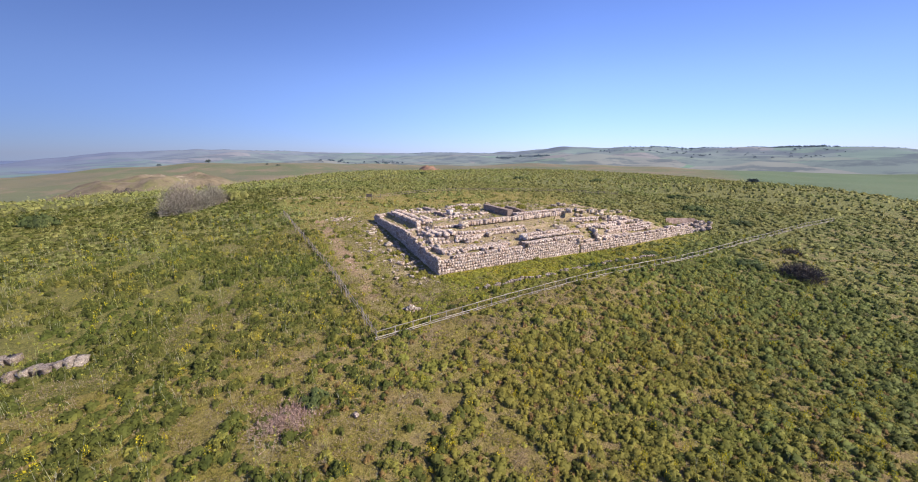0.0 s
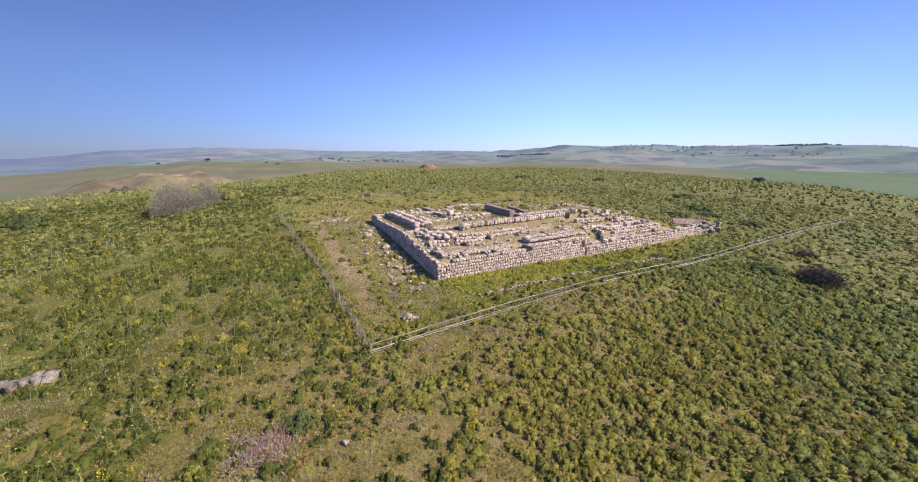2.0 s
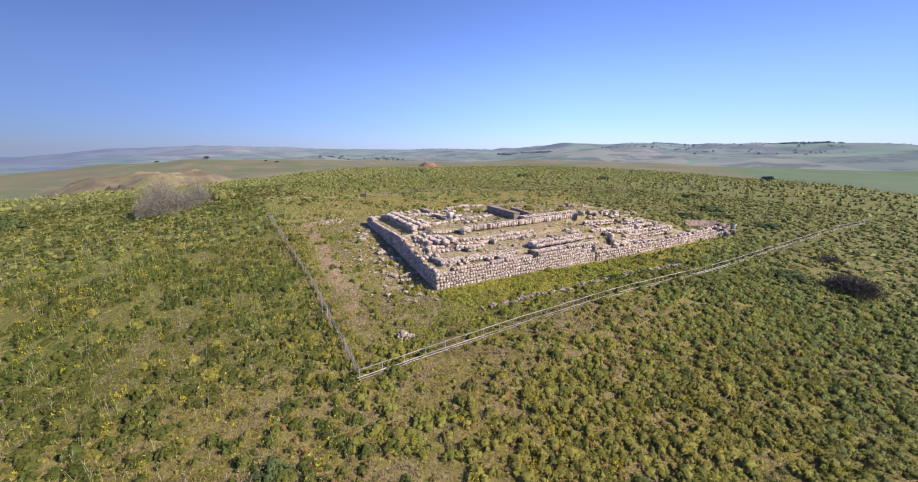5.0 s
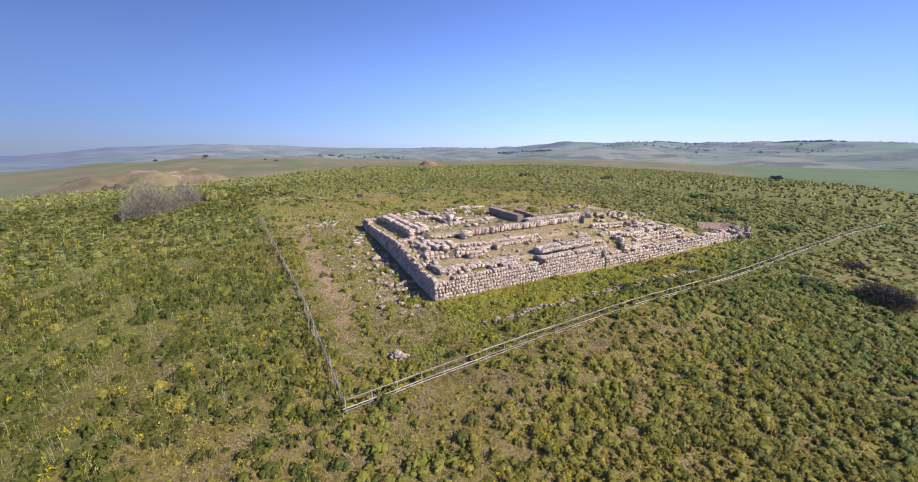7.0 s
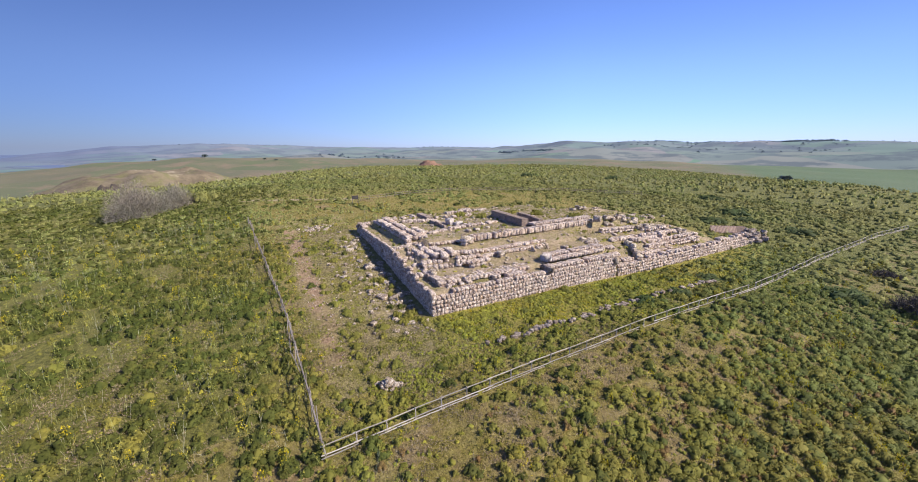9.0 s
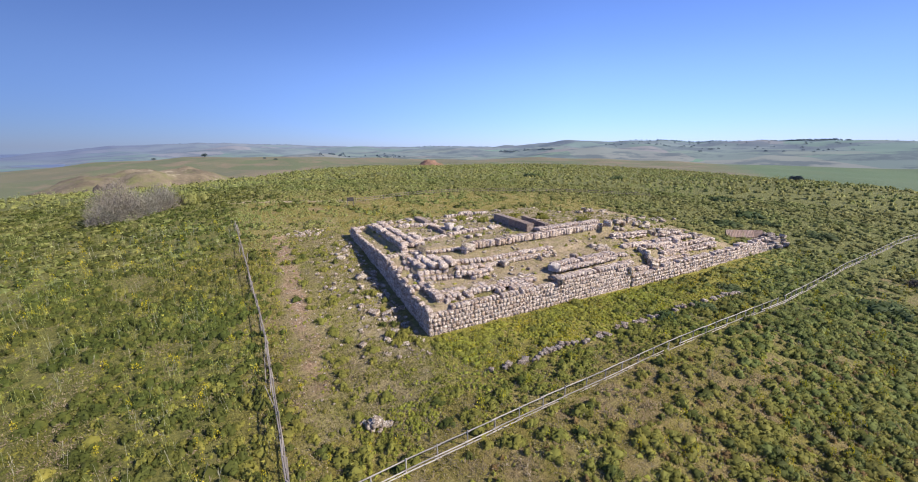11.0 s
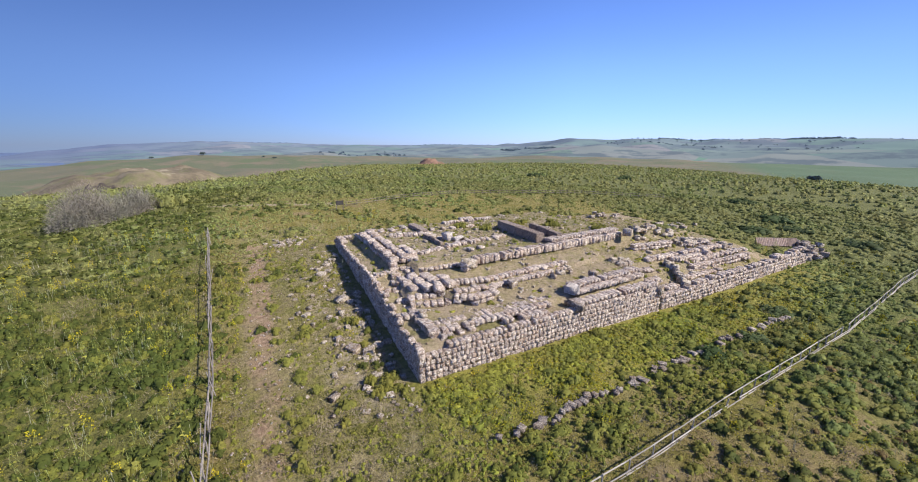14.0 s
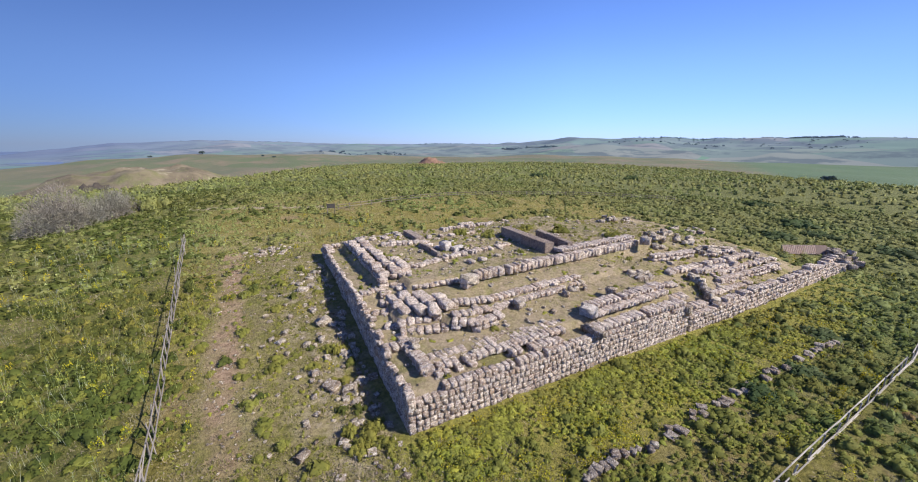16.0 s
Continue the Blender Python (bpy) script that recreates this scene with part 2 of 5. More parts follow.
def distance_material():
    """The far hills: farmed slopes with paler and darker fields, air haze put into their colour."""
    m = Nodes("hazed_far_hills", 1.0)
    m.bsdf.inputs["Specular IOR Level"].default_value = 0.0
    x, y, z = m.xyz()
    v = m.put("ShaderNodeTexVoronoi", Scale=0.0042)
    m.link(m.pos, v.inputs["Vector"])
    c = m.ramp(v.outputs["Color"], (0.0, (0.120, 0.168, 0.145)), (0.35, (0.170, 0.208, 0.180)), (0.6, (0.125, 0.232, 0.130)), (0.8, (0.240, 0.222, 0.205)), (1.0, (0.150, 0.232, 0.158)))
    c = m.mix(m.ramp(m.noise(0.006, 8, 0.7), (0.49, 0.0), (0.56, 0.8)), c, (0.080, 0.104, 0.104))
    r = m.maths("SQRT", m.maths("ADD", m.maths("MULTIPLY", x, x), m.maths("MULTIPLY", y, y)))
    # blue-grey air haze painted in: thicker with distance, then bluer towards the left
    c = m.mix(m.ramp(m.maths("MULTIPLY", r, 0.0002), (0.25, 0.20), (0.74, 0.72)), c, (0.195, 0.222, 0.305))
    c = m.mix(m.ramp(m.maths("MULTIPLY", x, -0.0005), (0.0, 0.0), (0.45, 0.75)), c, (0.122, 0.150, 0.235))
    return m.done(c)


def leaf_material(name, dark, light, tip, patch=0.12, through=0.2):
    """Herb leaves: green that shifts from plant to plant, some light passing through."""
    m = Nodes(name, 0.75)
    c = m.mix(m.mix(0.5, m.ramp(m.noise(patch, 6, 0.65), (0.3, 0.0), (0.7, 1.0)), m.ramp(m.noise(1.1, 2, 0.5), (0.35, 0.0), (0.65, 1.0))), dark, light)
    c = m.mix(m.ramp(m.noise(0.05, 5, 0.6), (0.40, 0.0), (0.62, 0.55)), c, m.mix(1.0, c, (0.72, 0.98, 0.85), "MULTIPLY"))
    c = m.mix(m.ramp(m.noise(0.7, 4, 0.6), (0.52, 0.0), (0.75, 0.35)), c, tip)
    vary = m.ramp(m.island(), (0.0, 0.74), (1.0, 1.26))
    c = m.mix(1.0, c, vary, "MULTIPLY")
    mat = m.done(c)
    t = m.tree.nodes.new("ShaderNodeBsdfTranslucent")
    m.link(c, t.inputs[0])
    mx = m.put("ShaderNodeMixShader", Fac=through)
    m.link(m.bsdf.outputs[0], mx.inputs[1])
    m.link(t.outputs[0], mx.inputs[2])
    m.link(mx.outputs[0], m.tree.nodes["Material Output"].inputs[0])
    return mat


def wood_material(name, light, dark):
    m = Nodes(name, 0.85)
    c = m.mix(m.noise(6, 6, 0.7), dark, light)
    vary = m.ramp(m.random(), (0.0, 0.65), (1.0, 1.2))
    return m.done(m.mix(1.0, c, vary, "MULTIPLY"), m.noise(25, 5), 0.5, 0.02)


def plain(name, a, b, scale=2.0, rough=0.9):
    m = Nodes(name, rough)
    return m.done(m.mix(m.noise(scale, 6, 0.65), a, b), m.noise(scale * 6, 5), 0.5, 0.04)


STONE = stone_material("limestone", (0.690, 0.572, 0.490), (0.310, 0.236, 0.190))
STONE_JOINED = stone_material("limestone_joined", (0.690, 0.572, 0.490), (0.310, 0.236, 0.190), True)
TUFF = stone_material("tuff", (0.40, 0.325, 0.275), (0.20, 0.155, 0.128), crust=0.12)
RUBBLE = stone_material("rubble", (0.53, 0.445, 0.355), (0.28, 0.222, 0.170))
RUBBLE_JOINED = stone_material("rubble_joined", (0.53, 0.445, 0.355), (0.28, 0.222, 0.170), True)
PASTURE = ground_material("pasture")
TERRACE_SOIL = terrace_material()
KERB = stone_material("kerb_stone", (0.45, 0.385, 0.33), (0.22, 0.18, 0.15), crust=0.4)
WHITISH = stone_material("whitish_stone", (0.68, 0.61, 0.57), (0.40, 0.34, 0.30))
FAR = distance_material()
FENNEL = leaf_material("fennel_leaf", (0.112, 0.107, 0.021), (0.246, 0.213, 0.047), (0.33, 0.26, 0.046), through=0.2)
GIANT = leaf_material("giant_fennel_leaf", (0.042, 0.051, 0.01), (0.118, 0.12, 0.027), (0.21, 0.176, 0.036), through=0.2)
SLOPE = leaf_material("slope_fennel_leaf", (0.08, 0.095, 0.024), (0.2, 0.204, 0.051), (0.31, 0.265, 0.06), through=0.2)
UPLAND = leaf_material("upland_scrub_leaf", (0.172, 0.17, 0.052), (0.278, 0.258, 0.088), (0.34, 0.3, 0.1), through=0.3)
HERB = leaf_material("low_herb", (0.19, 0.182, 0.032), (0.315, 0.28, 0.048), (0.42, 0.33, 0.043), patch=0.2, through=0.25)
SCRUB = leaf_material("dark_scrub_leaf", (0.05, 0.068, 0.022), (0.095, 0.115, 0.04), (0.13, 0.14, 0.05), through=0.2)
BLOOM = leaf_material("yellow_bloom", (0.44, 0.34, 0.022), (0.56, 0.44, 0.03), (0.52, 0.34, 0.02), 0.4, 0.2)
STALK = leaf_material("pale_stalk", (0.3, 0.31, 0.11), (0.46, 0.44, 0.18), (0.52, 0.46, 0.13), 0.3, 0.15)
DRY = leaf_material("dry_stem", (0.22, 0.155, 0.100), (0.34, 0.26, 0.18), (0.25, 0.15, 0.13), 0.3, 0.1)
THORN = leaf_material("bare_twig", (0.21, 0.170, 0.145), (0.30, 0.245, 0.210), (0.26, 0.23, 0.14), 0.5, 0.0)
WOOD = wood_material("weathered_wood", (0.50, 0.45, 0.40), (0.25, 0.210, 0.175))
WOOD_OLD = wood_material("old_grey_wood", (0.34, 0.295, 0.265), (0.14, 0.118, 0.105))
WOOD_DARK = wood_material("old_brown_wood", (0.30, 0.245, 0.20), (0.14, 0.11, 0.09))
def bank_material():
    """Eroded bank: thin grass with bare brown scars and a few pale ones."""
    m = Nodes("eroded_bank", 0.95)
    scar = m.ramp(m.noise(0.022, 7, 0.7), (0.38, 0.0), (0.50, 0.9))
    grass = m.mix(m.noise(0.25, 6), (0.120, 0.120, 0.050), (0.180, 0.168, 0.076))
    soil = m.mix(m.ramp(m.noise(0.05, 6, 0.7), (0.4, 0.0), (0.6, 1.0)), (0.120, 0.092, 0.066), (0.205, 0.160, 0.112))
    soil = m.mix(m.ramp(m.noise(0.045, 5, 0.6), (0.60, 0.0), (0.66, 0.8)), soil, (0.34, 0.28, 0.20))
    return m.done(m.mix(scar, grass, soil), m.noise(0.3, 6), 0.8, 1.0)


BANK = bank_material()
EARTH = plain("bare_earth", (0.17, 0.095, 0.065), (0.27, 0.165, 0.115), 0.12)


# ---- ground shape ----
def smooth(a, b, t):
    t = np.clip((np.asarray(t, float) - a) / (b - a), 0, 1)
    return t * t * (3 - 2 * t)


def bump(x, y, cx, cy, sx, sy):
    return np.exp(-(((x - cx) / sx) ** 2) - (((y - cy) / sy) ** 2))


def wave(x, y, size, seed=0):
    """A cheap smooth unevenness, about -1 to 1."""
    k = 2 * math.pi / size
    a = 0.0
    for n, (cx, cy) in enumerate(((1.0, 0.3), (-0.4, 0.9), (0.7, -0.75), (0.15, 1.3), (-1.2, 0.45))):
        a = a + np.sin(k * (cx * x + cy * y) + seed * 1.7 + n * 2.1) / (1 + 0.3 * n)
    return a / 2.6


def ragged(x, y, size, seed=0):
    """Irregular patches, 0 to 1: two octaves of lattice noise, size metres apart."""
    total = 0.0
    for k, (share, s) in enumerate(((0.65, size), (0.35, size * 0.41))):
        table = np.random.default_rng(900 + 7 * seed + k).random((64, 64))
        u, v = np.asarray(x, float) / s + 31.7, np.asarray(y, float) / s + 17.3
        i, j = np.floor(u).astype(int), np.floor(v).astype(int)
        f, g = u - i, v - j
        f, g = f * f * (3 - 2 * f), g * g * (3 - 2 * g)
        i0, i1, j0, j1 = i % 64, (i + 1) % 64, j % 64, (j + 1) % 64
        a = table[i0, j0] * (1 - f) + table[i1, j0] * f
        b = table[i0, j1] * (1 - f) + table[i1, j1] * f
        total = total + share * (a * (1 - g) + b * g)
    return total


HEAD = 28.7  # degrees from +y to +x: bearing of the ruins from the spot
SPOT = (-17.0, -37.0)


def polar(x, y):
    dx, dy = x - SPOT[0], y - SPOT[1]
    az = np.degrees(np.arctan2(dx, dy)) - HEAD
    az = (az + 180) % 360 - 180
    return az, np.hypot(dx, dy)


def plateau(x, y):
    u, v = np.tanh((x - 10) / 120), np.tanh(y / 90)
    z = 0.462 + 1.423 * u + 8.388 * v - 3.318 * u * u + 3.501 * u * v + 0.918 * v * v - 6.634 * u * u * v - 2.926 * u * v * v + 1.791 * v**3
    z = z + 0.5 * bump(x, y, -3, 27, 6, 14) - 0.9 * bump(x, y, 45, 0, 28, 7) - 1.1 * bump(x, y, -46, -4, 18, 16) - 1.9 * bump(x, y, -50, 86, 18, 18) - 2.0 * bump(x, y, -74, 66, 22, 40)
    z = z + 0.6 * bump(x, y, 122, -10, 25, 20) + 4.5 * bump(x, y, 190, 15, 60, 60)
    z = z - 4.6 * bump(x, y, -25, 185, 75, 75) - 3.2 * bump(x, y, 62, 235, 70, 60) + 2.0 * bump(x, y, 190, 185, 75, 65)
    z = z + 2.0 * bump(x, y, 19, -17.5, 24, 8) + 0.5 * bump(x, y, 58, -22, 14, 9)
    return z + 0.10 * wave(x, y, 9.0) + 0.06 * wave(x, y, 3.7, 3) + 0.16 * wave(x, y, 31.0, 5)


def country(az, d, x, y):
    """Valleys and ridges beyond the hilltop."""
    valley = np.interp(az, (-60, -40, -20, 0, 25, 50), (-34, -32, -22, -12, -20, -28))
    crest = np.interp(az, (-58, -50, -46, -42, -30, -22, -12, 6, 10, 16, 22, 27, 32, 38, 44, 52), (-60, -52, -8, 30, 58, 34, 24, 24, 42, 66, 57, 63, 50, 52, 53, 34))
    reach = np.interp(az, (-60, -20, 0, 20, 60), (4300, 4100, 3600, 2900, 2600))
    z = valley + (crest - valley) * smooth(0.22, 1.0, d / reach) ** 1.3
    z = z - 60 * smooth(1.0, 1.8, d / reach)
    lift = smooth(700, 1800, d)
    z = z + lift * (13 * wave(x, y, 900, 2) + 9 * wave(x, y, 430, 7) + 4 * wave(x, y, 210, 1)) * (1 - 0.6 * smooth(0.8, 1.0, d / reach)) + 2.0 * wave(x, y, 160, 4) * smooth(300, 600, d)
    # green ridge with the eroded bank in front of it
    z = z + (np.interp(az, (-58, -50, -44, -36, -24, -16, -8), (4, 10, 24, 30, 22, 8, 0))) * np.exp(-(((d - 1000) / 260) ** 2))
    return z


def ground_z(x, y):
    x, y = np.asarray(x, float), np.asarray(y, float)
    az, d = polar(x, y)
    edge = np.interp(az, (-120, -50, -36, -27, -12, 0, 15, 30, 50, 120), (150, 195, 200, 220, 285, 292, 310, 315, 225, 130))
    w = smooth(0.0, 150.0, d - edge)
    return plateau(x, y) * (1 - w) + country(az, d, x, y) * w


def gz(x, y):
    return float(ground_z(x, y))


# ---- mesh helpers ----
def part(name, bm, material, parent=None, label=""):
    """Links a bmesh as one mesh object under a thing or a part."""
    me = bpy.data.meshes.new(name)
    bm.to_mesh(me)
    bm.free()
    me.materials.append(material)
    ob = new(name, me)
    ob.parent = parent
    return tagged(ob, label)


def thing(name, label, category, group="", kind="", at=(0, 0, 0)):
    ob = new(name)
    ob.location = at
    ob.empty_display_size = 0.2
    return tagged(ob, label, category, group, kind)


def raw_mesh(name, verts, tris, material, smooth_faces=False, normals=None):
    """A mesh straight from arrays of vertices and triangles or quads. normals: one for each vertex, for soft foliage."""
    verts, tris = np.asarray(verts, np.float32), np.asarray(tris, np.int32)
    me = bpy.data.meshes.new(name)
    n, k = tris.shape
    me.vertices.add(len(verts))
    me.vertices.foreach_set("co", verts.ravel())
    me.loops.add(n * k)
    me.loops.foreach_set("vertex_index", tris.ravel())
    me.polygons.add(n)
    me.polygons.foreach_set("loop_start", np.arange(0, n * k, k, dtype=np.int32))
    me.polygons.foreach_set("loop_total", np.full(n, k, np.int32))
    if smooth_faces:
        me.polygons.foreach_set("use_smooth", np.ones(n, bool))
    me.update(calc_edges=True)
    if normals is not None:
        soft = me.attributes.new("custom_normal", "FLOAT_VECTOR", "POINT")
        soft.data.foreach_set("vector", np.asarray(normals, np.float32).ravel())
    me.materials.append(material)
    return me


rng = np.random.default_rng(7)


# ---- the land ----
def land(name, radii, angles, material, label, kind_name):
    cx, cy = SPOT
    rr, aa = np.meshgrid(radii, np.radians(angles + HEAD), indexing="ij")
    x, y = cx + rr * np.sin(aa), cy + rr * np.cos(aa)
    v = np.stack([x, y, ground_z(x, y)], -1).reshape(-1, 3)
    n, m = len(radii), len(angles)
    i, j = np.meshgrid(np.arange(n - 1), np.arange(m), indexing="ij")
    k = (j + 1) % m
    q = np.stack([i * m + j, (i + 1) * m + j, (i + 1) * m + k, i * m + k], -1).reshape(-1, 4)[:, ::-1]
    ob = new(name, raw_mesh(name, v, q, material, True))
    return tagged(ob, label, kind_name, kind="structure")


ANGLES = np.concatenate([np.arange(-66, 66, 0.33), np.arange(66, 294, 3.0)])
NEAR = 0.02 + 1.0 * (1.0165 ** np.arange(0, 440) - 1) / 0.0165
NEAR = np.append(NEAR[NEAR < 1195], 1200.0)
land("ground", NEAR, ANGLES, PASTURE, "rough hilltop pasture of grass and dry straw", "ground")
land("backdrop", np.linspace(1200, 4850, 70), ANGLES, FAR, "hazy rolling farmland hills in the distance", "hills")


def sea():
    """The sea beyond the plain: a flat sheet out to the horizon."""
    m = Nodes("sea_water", 0.7)
    mat = m.done(m.mix(m.noise(0.004, 5, 0.6), (0.105, 0.140, 0.235), (0.130, 0.165, 0.255)))
    az, d = np.radians(np.linspace(-80, -36, 34) + HEAD), np.linspace(1500, 4900, 14)
    rr, aa = np.meshgrid(d, az, indexing="ij")
    v = np.stack([SPOT[0] + rr * np.sin(aa), SPOT[1] + rr * np.cos(aa), np.full(rr.shape, -36.0)], -1).reshape(-1, 3)
    i, j = np.meshgrid(np.arange(13), np.arange(33), indexing="ij")
    q = np.stack([i * 34 + j, i * 34 + j + 1, (i + 1) * 34 + j + 1, (i + 1) * 34 + j], -1).reshape(-1, 4)
    tagged(new("water", raw_mesh("water", v, q, mat)), "hazy blue sea on the horizon beyond the plain", "sea", kind="structure")


sea()


# ---- the temple terrace ----
def block_shape(seed, edge=0.07, wear=0.05):
    """A worn ashlar block about one unit each way: a box with rounded, chipped edges and a slightly bellied face."""
    r = np.random.default_rng(seed)
    bm = bmesh.new()
    bmesh.ops.create_cube(bm, size=1.0)
    bmesh.ops.bevel(bm, geom=list(bm.edges), offset=edge, offset_type="OFFSET", segments=1, affect="EDGES", profile=0.6)
    for v in bm.verts:
        v.co += Vector(r.uniform(-wear, wear, 3))
    bmesh.ops.triangulate(bm, faces=list(bm.faces))
    v = np.array([w.co[:] for w in bm.verts])
    t = np.array([[w.index for w in f.verts] for f in bm.faces])
    bm.free()
    return v, t


SHAPES = [block_shape(s) for s in range(14)] + [block_shape(40 + s, 0.12, 0.11) for s in range(8)] + [block_shape(60 + s, 0.045, 0.09) for s in range(8)]
BLOCKS = [raw_mesh("block", v, t, STONE) for k, (v, t) in enumerate(SHAPES)]
STONES = [raw_mesh("stone", v, t, RUBBLE) for v, t in SHAPES]
KERBS = [raw_mesh("stone", v, t, KERB) for v, t in SHAPES]
WHITES = [raw_mesh("stone", v, t, WHITISH) for v, t in SHAPES]


def placed(shape, centre, yaw, size, tilt=(0, 0)):
    m = Matrix.LocRotScale(centre, Euler((tilt[0], tilt[1], yaw)), size)
    return m


def joined(shapes_m, material, name):
    """One mesh of many blocks: pairs of shape number and matrix."""
    vs, ts, n = [], [], 0
    for s, m in shapes_m:
        v, t = SHAPES[s]
        a = np.array(m)
        vs.append(v @ a[:3, :3].T + a[:3, 3])
        ts.append(t + n)
        n += len(v)
    return raw_mesh(name, np.concatenate(vs), np.concatenate(ts), material)


COURSE = 0.5


def run_of_blocks(p0, p1, z, length=0.52, depth=1.05, gap=0.0, high=COURSE, jit=0.05, proud=0.0, keep=None, worn=False):
    """A course from p0 to p1, its face on the line and its body to the left of it. Gives shape numbers and matrices."""
    (x0, y0), (x1, y1) = p0, p1
    far = math.hypot(x1 - x0, y1 - y0)
    ux, uy = (x1 - x0) / far, (y1 - y0) / far
    yaw = math.atan2(uy, ux)
    out, s = [], 0.0
    while s < far - 0.15:
        w = length * rng.uniform(0.78, 1.3)
        d = depth * rng.uniform(0.85, 1.12)
        mid = s + w / 2
        s += w
        if rng.random() < gap or (keep and not keep(mid)):
            continue
        off = d / 2 - proud + rng.uniform(-jit, jit)
        c = (x0 + ux * mid - uy * off, y0 + uy * mid + ux * off, z + high / 2 + rng.uniform(-0.025, 0.025))
        size = (w * rng.uniform(0.89, 0.95), d, high * rng.uniform(0.92, 1.0))
        shape = int(rng.integers(14, 22) if worn or rng.random() < 0.25 else rng.integers(14))
        out.append((shape, placed(0, c, yaw + rng.normal(0, 0.09 if worn else 0.03), size, rng.normal(0, 0.07 if worn else 0.025, 2))))
    return out


def masonry(name, label, category, blocks, group="temple walls", singles=300):
    """A wall as a thing: the blocks next to the near corner are objects of their own, the others one mesh."""
    top = thing(name, label, category, group)
    blocks = sorted(blocks, key=lambda b: b[1].translation.xy.length - 2.0 * b[1].translation.z)
    for s, m in blocks[:singles]:
        ob = new("block", BLOCKS[s])
        ob.parent = top
        ob.matrix_basis = m
    if blocks[singles:]:
        ob = new("masonry", joined(blocks[singles:], STONE_JOINED, "masonry"))
        ob.parent = top
        tagged(ob, kind="stuff")
    return top


def courses(p0, p1, z0, z1, **kw):
    """Courses from z0 up to z1, those wholly in the ground left out."""
    out, z = [], z0
    while z < z1 - 0.1:
        out += run_of_blocks(p0, p1, z, **kw)
        z += COURSE
    (x0, y0), (x1, y1) = p0, p1
    return out


def buried(blocks):
    return [b for b in blocks if b[1].translation.z + 0.3 > gz(b[1].translation.x, b[1].translation.y)]


# long lower face
low = []
for n, z in enumerate((-1.3, -0.8, -0.3, 0.2, 0.7, 1.2, 1.7, 2.2)):
    low += run_of_blocks((0, 0.03 * n), (32.4, 0.03 * n), z, jit=0.055, gap=0.0 if z < 2 else 0.01, depth=0.8)
low += run_of_blocks((2.9, 0.35), (32.2, 0.25), 2.7, gap=0.03, depth=0.8)
low += run_of_blocks((18.3, 0.5), (32.2, 0.4), 3.2, gap=0.02, depth=1.3)
masonry("wall_front", "long retaining wall of weathered grey-pink limestone blocks in even courses", "stone wall", buried(low))
low = []
for n, z in enumerate((-1.3, -0.8, -0.3, 0.2, 0.7, 1.2)):
    low += run_of_blocks((33.3, 0.05 + 0.03 * n), (78 - 0.9 * n, 0.05 + 0.03 * n), z, jit=0.07, gap=0.015)
low += run_of_blocks((41, 0.35), (72, 0.35), 1.7, gap=0.18, jit=0.14)
low += run_of_blocks((62, 0.5), (76, 0.6), 2.1, gap=0.4, jit=0.3, length=0.7)
masonry("wall_front", "lower, more ruined stretch of limestone retaining wall beside a breach", "stone wall", buried(low), singles=200)
# end wall in shade
low = []
for n, z in enumerate(np.arange(-0.8, 5.0, 0.5)):
    first = float(np.interp(z, (2.4, 2.7, 3.2, 3.7, 4.2, 4.7), (0.0, 1.2, 6.0, 9.0, 12.0, 13.6)))
    low += run_of_blocks((0.02 * n, 36.6), (0.02 * n, max(first, 0.6) + 2.2 * (z > 2.4)), z, jit=0.06 if z < 2 else 0.11, gap=0.0 if z < 2 else 0.04, depth=0.62 if z < 2 else 0.5)
    if z > 2.4:
        low += run_of_blocks((0.02 * n + 0.1, max(first, 0.6) + 2.2), (0.02 * n + 0.1, max(first, 0.6) - 0.8), z - 0.08, jit=0.22, gap=0.35, worn=True, depth=0.6)
low += run_of_blocks((0.3, 36.6), (0.3, 33), 5.2, gap=0.1)
masonry("wall_end", "shaded limestone end wall rising in steps from the corner", "stone wall", buried(low))
low = run_of_blocks((7, 36.4), (0.2, 36.6), 4.7) + run_of_blocks((6.5, 36.2), (0.4, 36.4), 5.2, gap=0.1)
masonry("wall_back", "low back wall of rough limestone blocks", "stone wall", low, singles=60)


def step_wall(label, *runs):
    out = []
    for p0, p1, z, n, kw in runs:
        for k in range(n):
            out += run_of_blocks((p0[0], p0[1]), (p1[0], p1[1]), z + k * COURSE, **kw)
    return masonry("step_wall", label, "stone wall", out)


R = dict(gap=0.03, jit=0.10, length=0.56)
step_wall("stepped row of worn limestone blocks above the front strip of grass", ((2.0, 2.2), (16.4, 2.0), 3.2, 1, R), ((2.9, 1.6), (6.6, 1.65), 2.85, 1, dict(gap=0.25, jit=0.1, length=0.62)), ((1.9, 8.6), (1.9, 2.4), 3.25, 1, R), ((2.0, 7.0), (2.0, 2.6), 2.8, 1, R), ((9.6, 1.2), (10.4, 1.2), 3.1, 1, R), ((11.6, 1.0), (14.5, 0.9), 3.0, 1, R), ((2.6, 3.25), (17.0, 3.0), 3.19, 1, dict(gap=0.02, jit=0.06, depth=1.1, length=0.5)), ((6.5, 4.4), (19.4, 4.1), 3.15, 1, dict(gap=0.25, jit=0.14, depth=0.9, length=0.5)))
